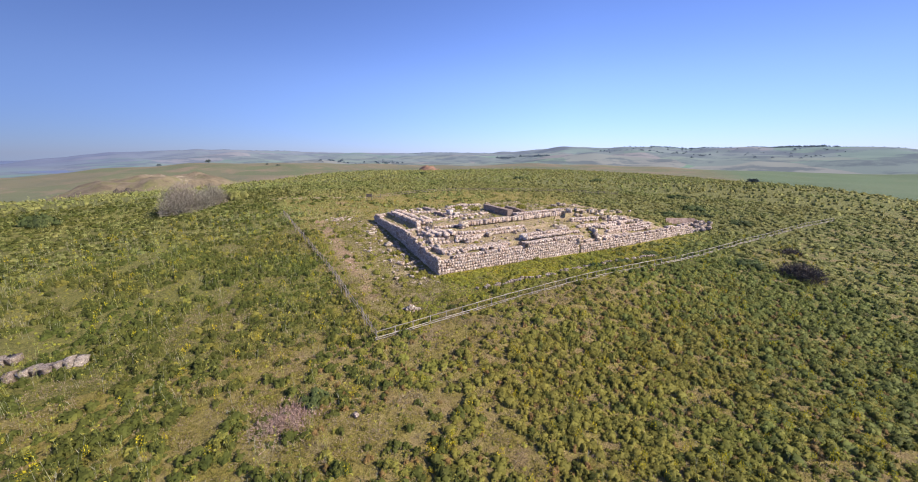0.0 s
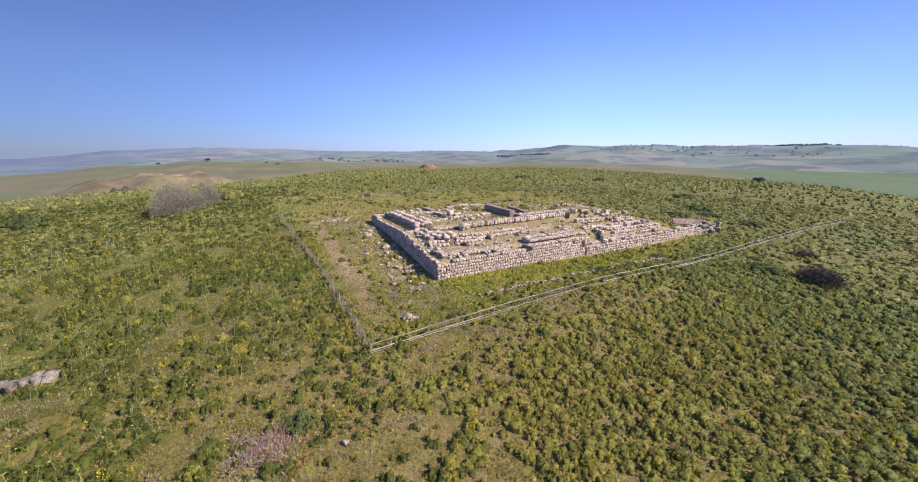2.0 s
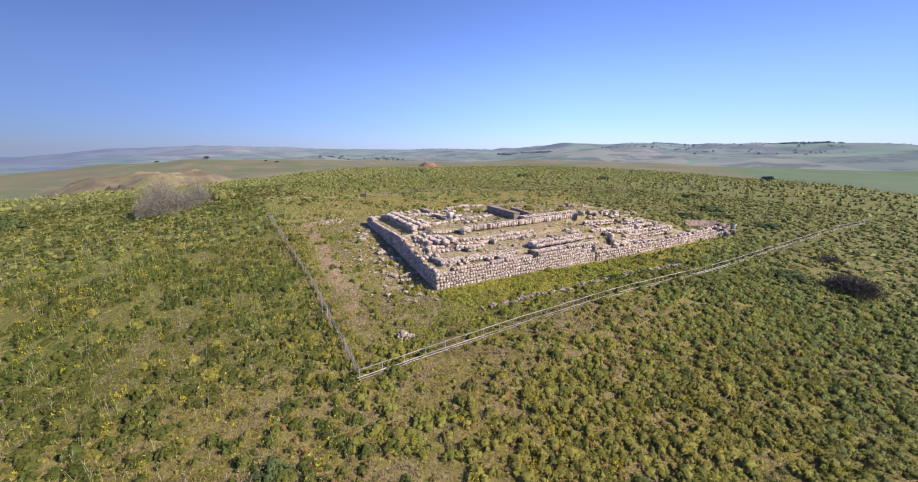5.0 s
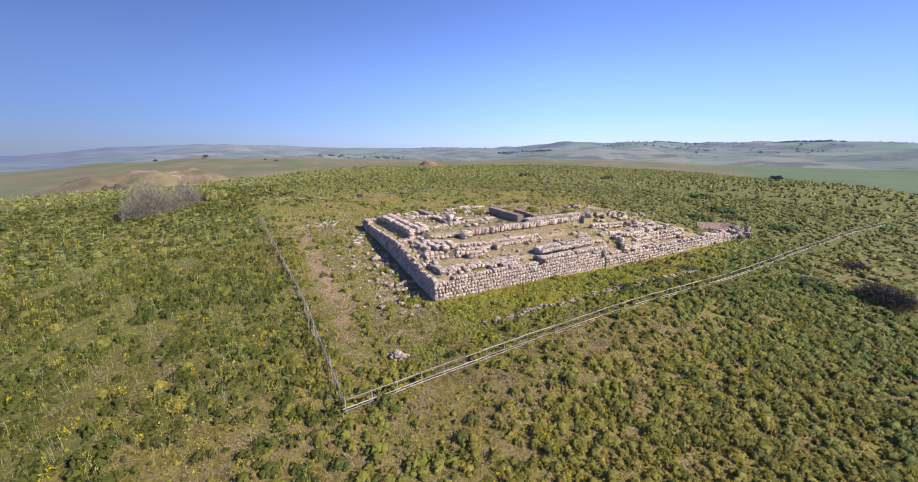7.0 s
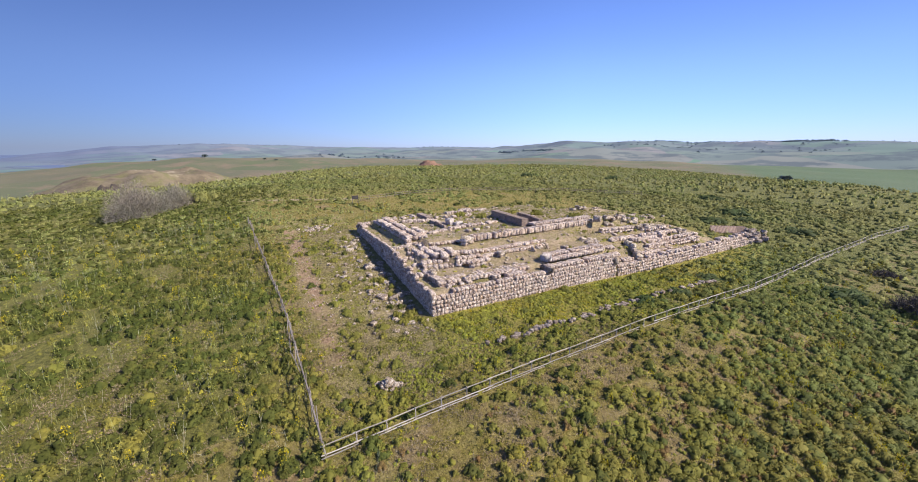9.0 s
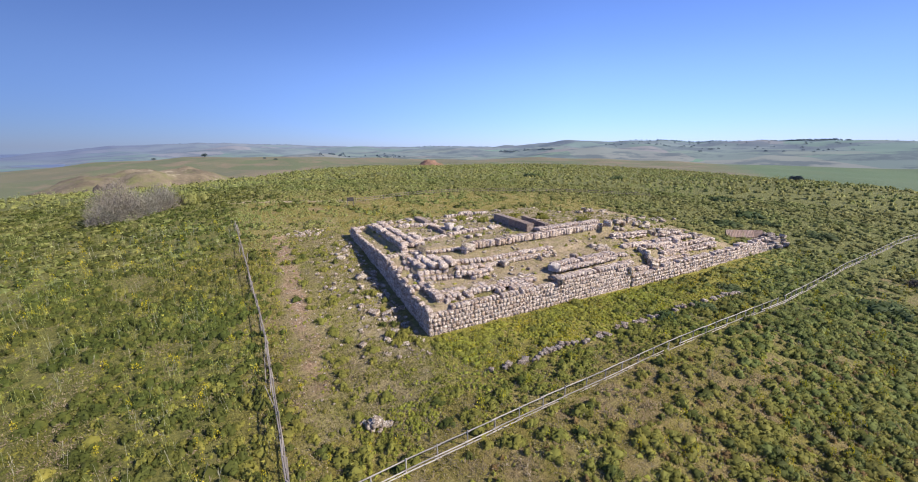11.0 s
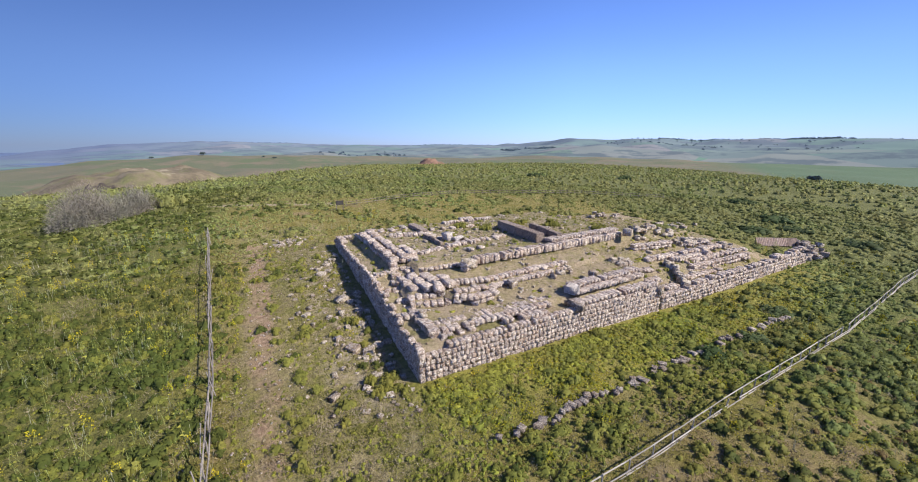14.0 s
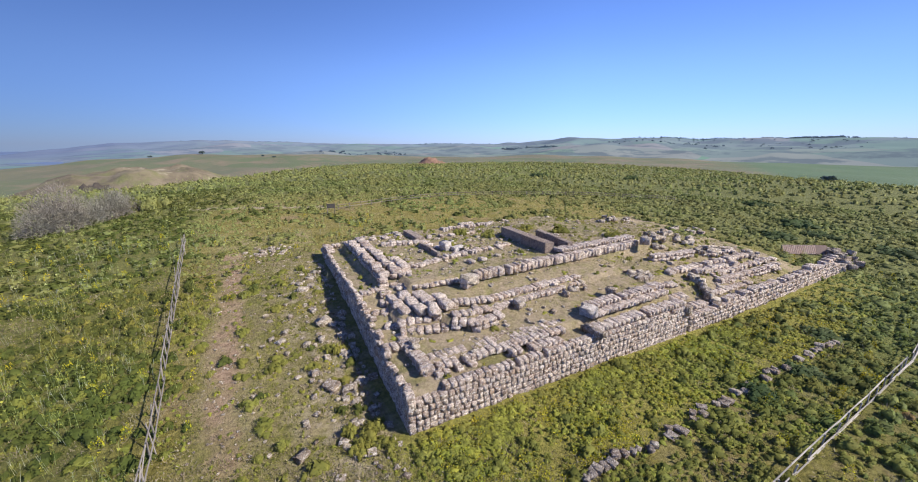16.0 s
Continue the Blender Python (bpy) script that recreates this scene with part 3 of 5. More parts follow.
step_wall("short cross rows of rough blocks stepping up along the end wall", ((0.9, 15.7), (3.2, 16.0), 4.75, 1, R), ((0.9, 11.2), (2.6, 11.4), 3.9, 1, dict(gap=0.2, jit=0.2)), ((1.0, 6.4), (1.9, 6.4), 3.2, 1, R), ((0.9, 13.6), (2.8, 13.2), 4.3, 1, dict(gap=0.25, jit=0.25)))
step_wall("two courses of pale limestone blocks with a white end block", ((20.0, 2.2), (32.6, 2.5), 3.7, 1, dict(gap=0.02, jit=0.08, depth=1.2)), ((20.3, 3.0), (32.6, 3.3), 4.15, 1, dict(gap=0.05, jit=0.1, depth=1.2)))
W = dict(gap=0.04, jit=0.12, length=0.8, depth=1.1, worn=True)
LONG = dict(gap=0.03, jit=0.12, length=1.7, depth=1.15, high=0.75, worn=True)
step_wall("stepped cluster of rounded limestone blocks at the terrace angle", ((6.6, 6.6), (8.4, 5.2), 3.75, 2, W), ((8.4, 5.2), (11.3, 5.4), 3.75, 2, W), ((7.2, 6.9), (11.4, 6.8), 4.5, 1, W))
step_wall("three parallel rows of long rounded blocks on the stepped corner", ((2.8, 14.6), (3.0, 9.7), 4.35, 1, LONG), ((2.7, 16.6), (2.7, 14.4), 4.2, 2, W), ((4.2, 14.4), (4.3, 8.9), 4.6, 1, LONG), ((3.2, 16.4), (6.2, 15.2), 5.0, 1, W), ((4.4, 15.0), (6.0, 14.6), 4.9, 1, W), ((5.6, 13.4), (5.5, 8.6), 4.75, 1, LONG), ((6.9, 11.8), (7.0, 8.8), 4.8, 1, LONG))
step_wall("two uneven steps of rounded blocks below the long rows", ((2.4, 8.9), (7.4, 8.0), 3.95, 1, dict(W, high=0.65)), ((2.2, 7.9), (7.0, 6.6), 3.55, 1, dict(W, high=0.6, gap=0.1)), ((1.3, 9.9), (3.6, 8.6), 3.5, 1, W), ((0.9, 12.4), (2.6, 11.6), 3.9, 1, dict(W, gap=0.15)))
step_wall("long middle row of weathered limestone blocks across the terrace", ((11.4, 6.8), (14.3, 7.8), 4.1, 1, R), ((14.3, 7.8), (20.6, 8.0), 4.1, 1, R), ((7.6, 9.4), (12.0, 8.2), 4.7, 1, R), ((12.0, 8.4), (20.8, 9.2), 4.55, 1, R), ((20.6, 8.1), (25.6, 8.9), 4.1, 1, dict(W, length=0.65, gap=0.12, jit=0.2)), ((21.0, 9.0), (26.8, 9.6), 4.5, 1, dict(W, length=0.65, gap=0.3, jit=0.25)))
step_wall("upper row of tall limestone blocks on the terrace", ((5.8, 13.8), (11.2, 13.2), 5.3, 1, R), ((11.0, 11.4), (13.2, 12.5), 5.2, 2, R), ((13.2, 12.6), (42.0, 13.6), 5.4, 1, dict(gap=0.02, jit=0.12, length=0.66, depth=1.4, high=1.0)), ((27, 14.4), (42.4, 14.8), 6.3, 1, dict(gap=0.0, jit=0.05, depth=1.6)))
step_wall("double row of bluish-grey limestone blocks along the end of the terrace", ((3.2, 35.5), (3.0, 16.3), 5.1, 2, dict(gap=0.01, jit=0.07, length=0.7)), ((3.3, 35.2), (3.3, 17.4), 6.0, 1, dict(W, length=1.2, high=0.6)), ((4.6, 34.5), (4.7, 16.8), 6.15, 1, dict(W, length=1.3, high=0.65)), ((5.9, 21.5), (5.8, 17.4), 6.2, 1, dict(W, length=1.1, gap=0.2, high=0.75)), ((4.3, 17.0), (6.6, 16.0), 5.75, 1, dict(W, jit=0.2, high=0.7, gap=0.1)))
step_wall("broken cross row of limestone blocks on the upper terrace", ((6.6, 17.8), (12.8, 19.6), 5.9, 1, R), ((7.2, 29.6), (12.4, 28.3), 5.85, 1, dict(gap=0.12, jit=0.08, length=0.75, high=0.75)), ((13.0, 29.5), (13.4, 24.5), 5.9, 1, dict(W, gap=0.3)), ((16.5, 20.6), (24, 21.2), 5.95, 1, dict(W, gap=0.35, jit=0.3)), ((15.0, 30.5), (24, 30.0), 5.95, 1, dict(W, gap=0.45, jit=0.4)), ((7.0, 33.6), (13, 34.6), 5.9, 1, dict(W, gap=0.35, jit=0.5)), ((14.5, 16.6), (19.5, 17.4), 6.0, 1, dict(W, gap=0.5, jit=0.4)), ((12.8, 19.8), (17.5, 20.2), 6.0, 1, dict(gap=0.1, jit=0.12)))
V = dict(W, gap=0.06, jit=0.18, length=0.6)
step_wall("ruined stepped rows of limestone blocks beyond the breach", ((40.6, 2.3), (50.0, 2.2), 1.6, 1, dict(V, length=0.9)), ((44.5, 3.5), (60.5, 3.1), 1.9, 2, V), ((45.8, 4.7), (62.0, 4.4), 2.75, 1, V), ((43.6, 5.6), (53.0, 5.2), 3.1, 1, dict(V, high=0.7)), ((39.3, 6.9), (57.0, 6.2), 3.3, 1, dict(V, length=0.8, high=0.75)), ((50.5, 8.6), (58.0, 8.0), 3.8, 1, dict(V, gap=0.25, jit=0.4)))
step_wall("short upper row of upright blocks beyond the breach", ((40.2, 10.0), (47.6, 8.8), 4.2, 2, dict(V, gap=0.04, jit=0.1, length=0.75)))
step_wall("low rounded rows running to the breach", ((32.2, 3.6), (37.0, 2.2), 2.3, 1, dict(V, length=0.65)), ((33.2, 5.6), (37.6, 4.6), 2.9, 1, V), ((34.0, 1.4), (37.8, 1.0), 1.7, 1, V))
step_wall("far row of broken pale limestone blocks behind the terrace", ((19.5, 34.6), (31, 35.0), 6.0, 1, dict(gap=0.2, jit=0.25)), ((24, 36.6), (27, 36.8), 6.0, 1, R))


def slab_wall(label, p0, p1, z0, z1, thick, pieces):
    """A wall of a few long, smooth tuff slabs set on edge."""
    top = thing("tuff_wall", label, "stone wall", "tuff walls")
    for k in range(pieces):
        a, b = (k + 0.01) / pieces, (k + 0.99) / pieces
        x0, y0 = p0[0] + (p1[0] - p0[0]) * a, p0[1] + (p1[1] - p0[1]) * a
        x1, y1 = p0[0] + (p1[0] - p0[0]) * b, p0[1] + (p1[1] - p0[1]) * b
        bm = bmesh.new()
        bmesh.ops.create_cube(bm, size=1.0)
        h = z1 - z0 + rng.uniform(-0.06, 0.06)
        m = placed(0, ((x0 + x1) / 2, (y0 + y1) / 2, z0 + h / 2), math.atan2(y1 - y0, x1 - x0), (math.hypot(x1 - x0, y1 - y0), thick, h))
        bmesh.ops.transform(bm, matrix=m, verts=bm.verts)
        bmesh.ops.bevel(bm, geom=list(bm.edges), offset=0.06, segments=2, affect="EDGES")
        part("slab", bm, TUFF, top)
    return top


slab_wall("tall smooth brown tuff wall standing on the upper terrace", (27.0, 27.2), (26.3, 15.8), 6.0, 7.45, 1.5, 2)
slab_wall("second lower tuff wall parallel to the tall one", (31.0, 23.8), (29.7, 15.4), 6.0, 7.25, 0.9, 3)
slab_wall("small tuff slab lying at the back of the terrace", (13.5, 36.0), (13.4, 30.0), 6.0, 6.6, 1.3, 1)
slab_wall("narrow shaded tuff kerb wall on the terrace", (12.3, 27.4), (12.4, 21.2), 5.9, 6.7, 0.5, 3)


def loose_block(x, y, z, size, yaw, label, name="fallen_block", group="fallen blocks"):
    s = int(rng.integers(22, 30))
    ob = new(name, (KERBS if name == "kerb_stone" else WHITES if "whit" in label else STONES)[s])
    ob.matrix_basis = placed(0, (x, y, z), yaw, size, rng.normal(0, 0.12, 2))
    return tagged(ob, label, "stone", group)


def terrace_z(x, y):
    """Level of the earth and grass between the walls."""
    x, y = np.asarray(x, float), np.asarray(y, float)
    z = 2.62 + 0 * x
    z = np.where(y > 1.0, 3.02, z)
    z = np.where((y > 2.6) & (x > 2.4), 3.66, z)
    z = np.where((y > 2.6) & (x > 2.4), z + 0.42 * smooth(4.6, 8.5, y), z)
    line2 = np.interp(x, (6, 8.4, 11.4, 14.3, 20, 34), (7.5, 6.2, 7.4, 8.4, 8.6, 9.5))
    z = np.where((y > line2) & (x > 6.4), 4.62 + 0.6 * smooth(9, 12.5, y), z)
    z = np.where((x > 2.7) & (x <= 6.4) & (y > 6.6), 3.6 + 0.5 * smooth(7.0, 8.2, y) + 0.55 * smooth(8.6, 9.8, y) + 0.2 * smooth(2.7, 4.5, x) * smooth(9, 11, y), z)
    z = np.where((x <= 2.7) & (y > 6), np.interp(y, (6, 7.2, 8.2, 10.4, 11.4, 13.4, 14.4, 15.4, 16.2), (3.14, 3.18, 3.62, 3.68, 4.12, 4.18, 4.62, 4.68, 5.12)), z)
    z = np.where((x > 3.9) & (y > 14.0), 6.05, np.where((x > 12.5) & (y > 13.4), 6.2, z))
    z = np.where((x > 2.7) & (x <= 5.6) & (y > 14.0), 5.0 + 0.7 * smooth(15.5, 17.5, y), z)
    right = 1.3 + 0.35 * (y > 1) + 0.65 * smooth(2.4, 3.8, y) + 0.65 * smooth(3.8, 5.2, y) + 0.6 * smooth(5.5, 7.5, y) + 0.8 * smooth(7.5, 10.5, y) + 0.9 * smooth(11, 15, y) + 0.9 * smooth(15, 22, y)
    right = right - 0.9 * smooth(50, 64, x)
    z = np.where(x > 33.0, right, z)
    fall = smooth(42.0, 54.0, x) * smooth(10, 16, y)
    z = np.where((x > 33) & (y > 13.4), 6.2 * (1 - fall) + np.maximum(4.2, ground_z(x, y)) * fall, z)
    z = z + 0.05 * wave(x, y, 2.3, 9) + 0.04 * wave(x, y, 0.9, 4)
    return np.minimum(z, 6.4)


def terrace():
    """The earth core: a gridded surface between the walls, its rim hidden by the blocks."""
    xs, ys = np.arange(0.45, 71.0, 0.35), np.arange(0.45, 37.0, 0.35)
    gx, gy = np.meshgrid(xs, ys, indexing="ij")
    z = terrace_z(gx, gy)
    edge = smooth(64, 70, gx)
    z = z * (1 - edge) + np.minimum(z, ground_z(gx, gy) + 0.1) * edge
    rim = (gx > 60) * smooth(8, 14, gy)
    z = z * (1 - rim) + (ground_z(gx, gy) + 0.05) * rim
    v = np.stack([gx, gy, z], -1).reshape(-1, 3)
    n, m = gx.shape
    i, j = np.meshgrid(np.arange(n - 1), np.arange(m - 1), indexing="ij")
    q = np.stack([i * m + j, (i + 1) * m + j, (i + 1) * m + j + 1, i * m + j + 1], -1).reshape(-1, 4)
    # skirts down the four sides
    ring = [k * m for k in range(n)] + [(n - 1) * m + k for k in range(1, m)] + [k * m + m - 1 for k in range(n - 2, -1, -1)] + [k for k in range(m - 2, 0, -1)]
    foot = v[ring] * (1, 1, 0) + (0, 0, -2.5)
    b = len(v)
    skirt = np.array([[ring[k], b + k, b + (k + 1) % len(ring), ring[(k + 1) % len(ring)]] for k in range(len(ring))])
    ob = new("terrace_fill", raw_mesh("terrace_fill", np.concatenate([v, foot]), np.concatenate([q, skirt]), TERRACE_SOIL, False))
    return tagged(ob, "earth and thin grass filling the stepped terrace", "ground", kind="structure")


terrace()


def surface(x, y):
    """Height of whatever one would stand on."""
    x, y = np.asarray(x, float), np.asarray(y, float)
    on = (x > 0.4) & (x < 62) & (y > 0.4) & (y < 36.8)
    return np.where(on, np.maximum(terrace_z(x, y), np.where(x > 30, ground_z(x, y), -9)), ground_z(x, y))


# blocks that stand out by themselves
loose_block(14.9, 7.3, 4.5, (1.0, 0.9, 0.85), 0.2, "dark squared block lying before the middle row")
loose_block(20.1, 2.9, 4.25, (0.9, 1.5, 1.0), 0.1, "pale bluish-white squared block at the end of a wall")
loose_block(18.6, 0.9, 3.35, (0.8, 2.2, 0.75), 0.05, "large dark squared block closing a wall end")
loose_block(32.4, 0.5, 2.7, (0.9, 1.2, 1.1), 0.1, "dark cubic block at the edge of the breach")
for k in range(9):
    f = k / 8
    loose_block(39.2 + 3.0 * f + rng.normal(0, 0.25), 0.6 + 4.9 * f, 1.75 + 1.7 * f, (0.95 * rng.uniform(0.8, 1.3), 0.8, 0.75 * rng.uniform(0.8, 1.2)), rng.uniform(0, 3), "weathered block tumbled in a slanting gully of the ruins", "fallen_block", "gully blocks")
for k in range(10):
    x, y = 34.4 + rng.normal(0, 1.1), 7.6 + rng.normal(0, 0.8)
    loose_block(x, y, float(terrace_z(x, y)) + 0.3, rng.uniform(0.5, 0.95, 3), rng.uniform(0, 3), "tumbled block behind the breach")
loose_block(14.5, 23.6, 6.7, (1.2, 1.3, 1.3), 0.3, "whitish squared block standing on the upper terrace")
loose_block(16.0, 22.8, 6.4, (1.6, 1.0, 0.7), 0.1, "whitish flat block on the upper terrace")
loose_block(41.8, 12.6, 6.6, (1.0, 1.3, 1.1), 0.4, "tilted dark block at the end of the upper row")
loose_block(11.7, 12.2, 6.1, (1.4, 1.3, 0.9), 0.3, "squared block at the angle of the upper row")
loose_block(26.0, 5.2, 4.4, (1.0, 1.1, 0.8), 0.5, "single block lying on the terrace strip")
for k in range(5):
    x, y = 21.6 + 1.0 * k + rng.normal(0, 0.3), 7.5 + 0.2 * k + rng.normal(0, 0.35)
    loose_block(x, y, float(terrace_z(x, y)) + 0.2, rng.uniform(0.45, 0.8, 3), rng.uniform(0, 3), "tumbled block lying before the end of the middle row")
for cx, cy, n, sp in ((54.5, 9.4, 26, 1.7), (56, 19, 14, 2.0), (61, 34, 22, 3.2), (71, 23, 16, 2.6), (60, 8, 20, 2.4), (46.5, 13.8, 14, 1.2), (53, 13, 8, 1.4), (83.5, 3.6, 26, 1.3), (79, 1.6, 22, 2.0)):
    for k in range(n):
        x, y = cx + rng.normal(0, sp), cy + rng.normal(0, sp * 0.5)
        s = rng.uniform(0.45, 1.0)
        loose_block(x, y, float(surface(x, y)) + 0.25 * s + rng.uniform(0, 0.25), (s, s * rng.uniform(0.7, 1.5), s * 0.8), rng.uniform(0, 3), "tumbled grey limestone block in a heap of ruins", "ruin_block", "ruin heaps") if cx < 78 else loose_block(x, y, float(surface(x, y)) + 0.3 * s + rng.uniform(0, 0.5), (s * 1.3, s * rng.uniform(0.9, 1.6), s), rng.uniform(0, 3), "dark grey boulder heaped at the end of the long wall", "kerb_stone", "dark boulders")
for k in range(56):
    y = rng.uniform(1.0, 33)
    x = -0.6 - rng.uniform(0, 1) ** 1.3 * float(np.interp(y, (0, 10, 22, 34), (2.2, 4.2, 4.6, 2.4)))
    s = rng.choice((0.3, 0.45, 0.65, 0.85), p=(0.35, 0.35, 0.2, 0.1)) * rng.uniform(0.85, 1.15)
    loose_block(x, y, gz(x, y) + 0.1 * s, (s, s * rng.uniform(0.8, 1.5), s * rng.uniform(0.6, 0.9)), rng.uniform(0, 3), "large broken block fallen at the foot of the end wall", "fallen_block", "blocks below the end wall")
# stones scattered beside the end wall, more of them close to it
rest = []
for k in range(320):
    x, y = -0.7 - abs(rng.normal(0, 4.2)), rng.uniform(-3, 38) if k % 3 else rng.uniform(-2, 18)
    s = rng.choice((0.14, 0.2, 0.28, 0.4, 0.55), p=(0.36, 0.3, 0.2, 0.1, 0.04)) * rng.uniform(0.8, 1.2) * (1.4 if x > -2.3 else 1.0)
    if x < -10.2:
        continue
    size, yaw = (s, s * rng.uniform(0.8, 1.5), s * rng.uniform(0.5, 0.8)), rng.uniform(0, 3)
    if s > 0.27 or k % 5 == 0:
        loose_block(x, y, gz(x, y) + 0.15 * s, size, yaw, "pale broken stone lying in short grass beside the wall", "fallen_stone", "fallen stones")
    else:
        rest.append((int(rng.integers(22, 30)), placed(0, (x, y, gz(x, y) + 0.12 * s), yaw, size)))
for k in range(200):
    y = rng.uniform(-6, 44)
    x = -11.6 + rng.normal(0, 1.1)
    s = rng.uniform(0.07, 0.2)
    rest.append((int(rng.integers(22, 30)), placed(0, (x, y, gz(x, y) + 0.1 * s), rng.uniform(0, 3), (s, s * rng.uniform(0.8, 1.5), s * 0.7))))
tagged(new("rubble", joined(rest, RUBBLE_JOINED, "rubble")), "small pale stones strewn over the short grass", "rubble", kind="stuff")
for k in range(60):
    x, y = rng.normal(-6.5, 1.6), rng.normal(42.5, 1.4)
    s = rng.uniform(0.2, 0.5)
    loose_block(x, y, gz(x, y) + 0.2 * s, (s, s * 1.2, s * 0.7), rng.uniform(0, 3), "pale stone in a low spread of rubble", "fallen_stone", "fallen stones")
for k in range(24):
    x, y = -8.65 + rng.normal(0, 0.45), -9.1 + rng.normal(0, 0.4)
    s = rng.uniform(0.22, 0.46)
    loose_block(x, y, gz(x, y) + 0.3 * s + 0.5 * float(bump(x, y, -8.65, -9.1, 0.45, 0.4)), (s, s * 1.3, s * 0.8), rng.uniform(0, 3), "rough stone in a small pile inside the fence", "fallen_stone", "stone pile")
# single line of kerb stones in front of the long wall
for x in np.arange(2.6, 46, 0.62):
    if rng.random() < (0.14 if x < 15 or 19.5 < x < 24 or 40 < x < 44 else 0.55):
        continue
    y = -8.4 + 0.2 * math.sin(0.7 * x) + rng.normal(0, 0.2)
    s = rng.uniform(0.34, 0.62)
    loose_block(x, y, gz(x, y) + 0.14, (s, s * rng.uniform(0.9, 1.5), 0.42 * rng.uniform(0.7, 1.2)), rng.normal(0.3, 0.5), "dark weathered kerb stone in a broken line", "kerb_stone", "kerb stones")
# old wall stubs in the pasture
for x0, y0, x1, y1 in ((-52.5, 1.0, -49.5, 1.8), (-49.3, -2.2, -43.0, -2.0)):
    n = int(math.hypot(x1 - x0, y1 - y0) / 0.8)
    for k in range(n):
        x, y = x0 + (x1 - x0) * k / n, y0 + (y1 - y0) * k / n + rng.normal(0, 0.12)
        loose_block(x, y, gz(x, y) + 0.3, (0.95, 1.3, rng.uniform(0.7, 0.95)), rng.normal(0, 0.15), "grey block of a low wall stub in the pasture", "kerb_stone", "wall stub")
loose_block(-20.2, -25.1, gz(-20.2, -25.1) + 0.15, (0.34, 0.46, 0.32), 0.4, "white limestone lump lying among dry stems", "fallen_stone", "fallen stones")

rest = []
for k in range(420):
    x, y = rng.uniform(0.8, 62), rng.uniform(0.8, 38)
    if k % 4 == 0:
        x, y = rng.normal(9.5, 3.0), rng.normal(36.5, 2.0)
    s = rng.choice((0.15, 0.25, 0.4, 0.6), p=(0.4, 0.35, 0.18, 0.07)) * rng.uniform(0.8, 1.2)
    rest.append((int(rng.integers(22, 30)), placed(0, (x, y, float(surface(x, y)) + 0.12 * s), rng.uniform(0, 3), (s, s * rng.uniform(0.8, 1.5), s * 0.7))))
for k in range(520):
    x, y = rng.uniform(5.5, 34), rng.uniform(15, 37)
    s = rng.choice((0.14, 0.22, 0.34, 0.5), p=(0.4, 0.32, 0.2, 0.08)) * rng.uniform(0.8, 1.2)
    rest.append((int(rng.integers(22, 30)), placed(0, (x, y, float(surface(x, y)) + 0.12 * s), rng.uniform(0, 3), (s, s * rng.uniform(0.8, 1.5), s * 0.7))))
for k in range(260):
    x, y = rng.uniform(1.0, 62), rng.uniform(1.5, 14)
    s = rng.choice((0.14, 0.22, 0.34), p=(0.45, 0.35, 0.2)) * rng.uniform(0.8, 1.2)
    rest.append((int(rng.integers(22, 30)), placed(0, (x, y, float(surface(x, y)) + 0.12 * s), rng.uniform(0, 3), (s, s * rng.uniform(0.8, 1.5), s * 0.7))))
tagged(new("rubble", joined(rest, RUBBLE_JOINED, "rubble")), "broken stones scattered between the ruined walls", "rubble", kind="stuff")


# ---- shelter roof over a dig, fences ----
def shelter():
    """A steep lean-to of pinkish corrugated sheets, one smooth brown sheet at its end, on posts."""
    top = thing("shelter_roof", "low lean-to roof of pinkish corrugated sheets over a dig", "roof")
    a, b, up = Vector((75.0, 8.0, 1.15)), Vector((80.6, 5.2, 1.0)), Vector((0.35, 0.7, 1.5))
    along = b - a
    n = 9
    for k in range(n + 3):
        flat = k >= n
        bm = bmesh.new()
        rows = []
        for j in range(9):
            f = (k + j / 8 * 1.02) / n
            lift = 0.0 if flat else 0.018 * math.sin(j / 8 * 4 * math.pi)
            rows.append([bm.verts.new(a + along * f + up * g + Vector((0, -lift, lift))) for g in (0, 1)])
        for p, q in zip(rows, rows[1:]):
            bm.faces.new((p[0], q[0], q[1], p[1]))
        bmesh.ops.solidify(bm, geom=list(bm.faces), thickness=0.02)
        part("sheet", bm, PANEL if flat else SHEET, top, "smooth brown sheet" if flat else "")
    for f, g in ((0.02, 0), (0.35, 0), (0.68, 0), (0.98, 0), (1.3, 0), (0.02, 1), (0.5, 1), (0.98, 1), (1.3, 1)):
        p = a + along * f + up * g
        foot = gz(p.x, p.y) - 0.2
        bm = bmesh.new()
        bmesh.ops.create_cube(bm, size=1.0)
        h = max(p.z - foot, 0.4)
        bmesh.ops.transform(bm, matrix=Matrix.LocRotScale((p.x, p.y + 0.08, foot + h / 2 - 0.03), None, (0.1, 0.1, h)), verts=bm.verts)
        part("post", bm, WOOD_DARK, top)


PANEL = plain("brown_sheet", (0.34, 0.245, 0.20), (0.45, 0.33, 0.27), 0.5)
SHEET = plain("rusty_sheet", (0.50, 0.345, 0.275), (0.66, 0.50, 0.41), 0.9)
shelter()


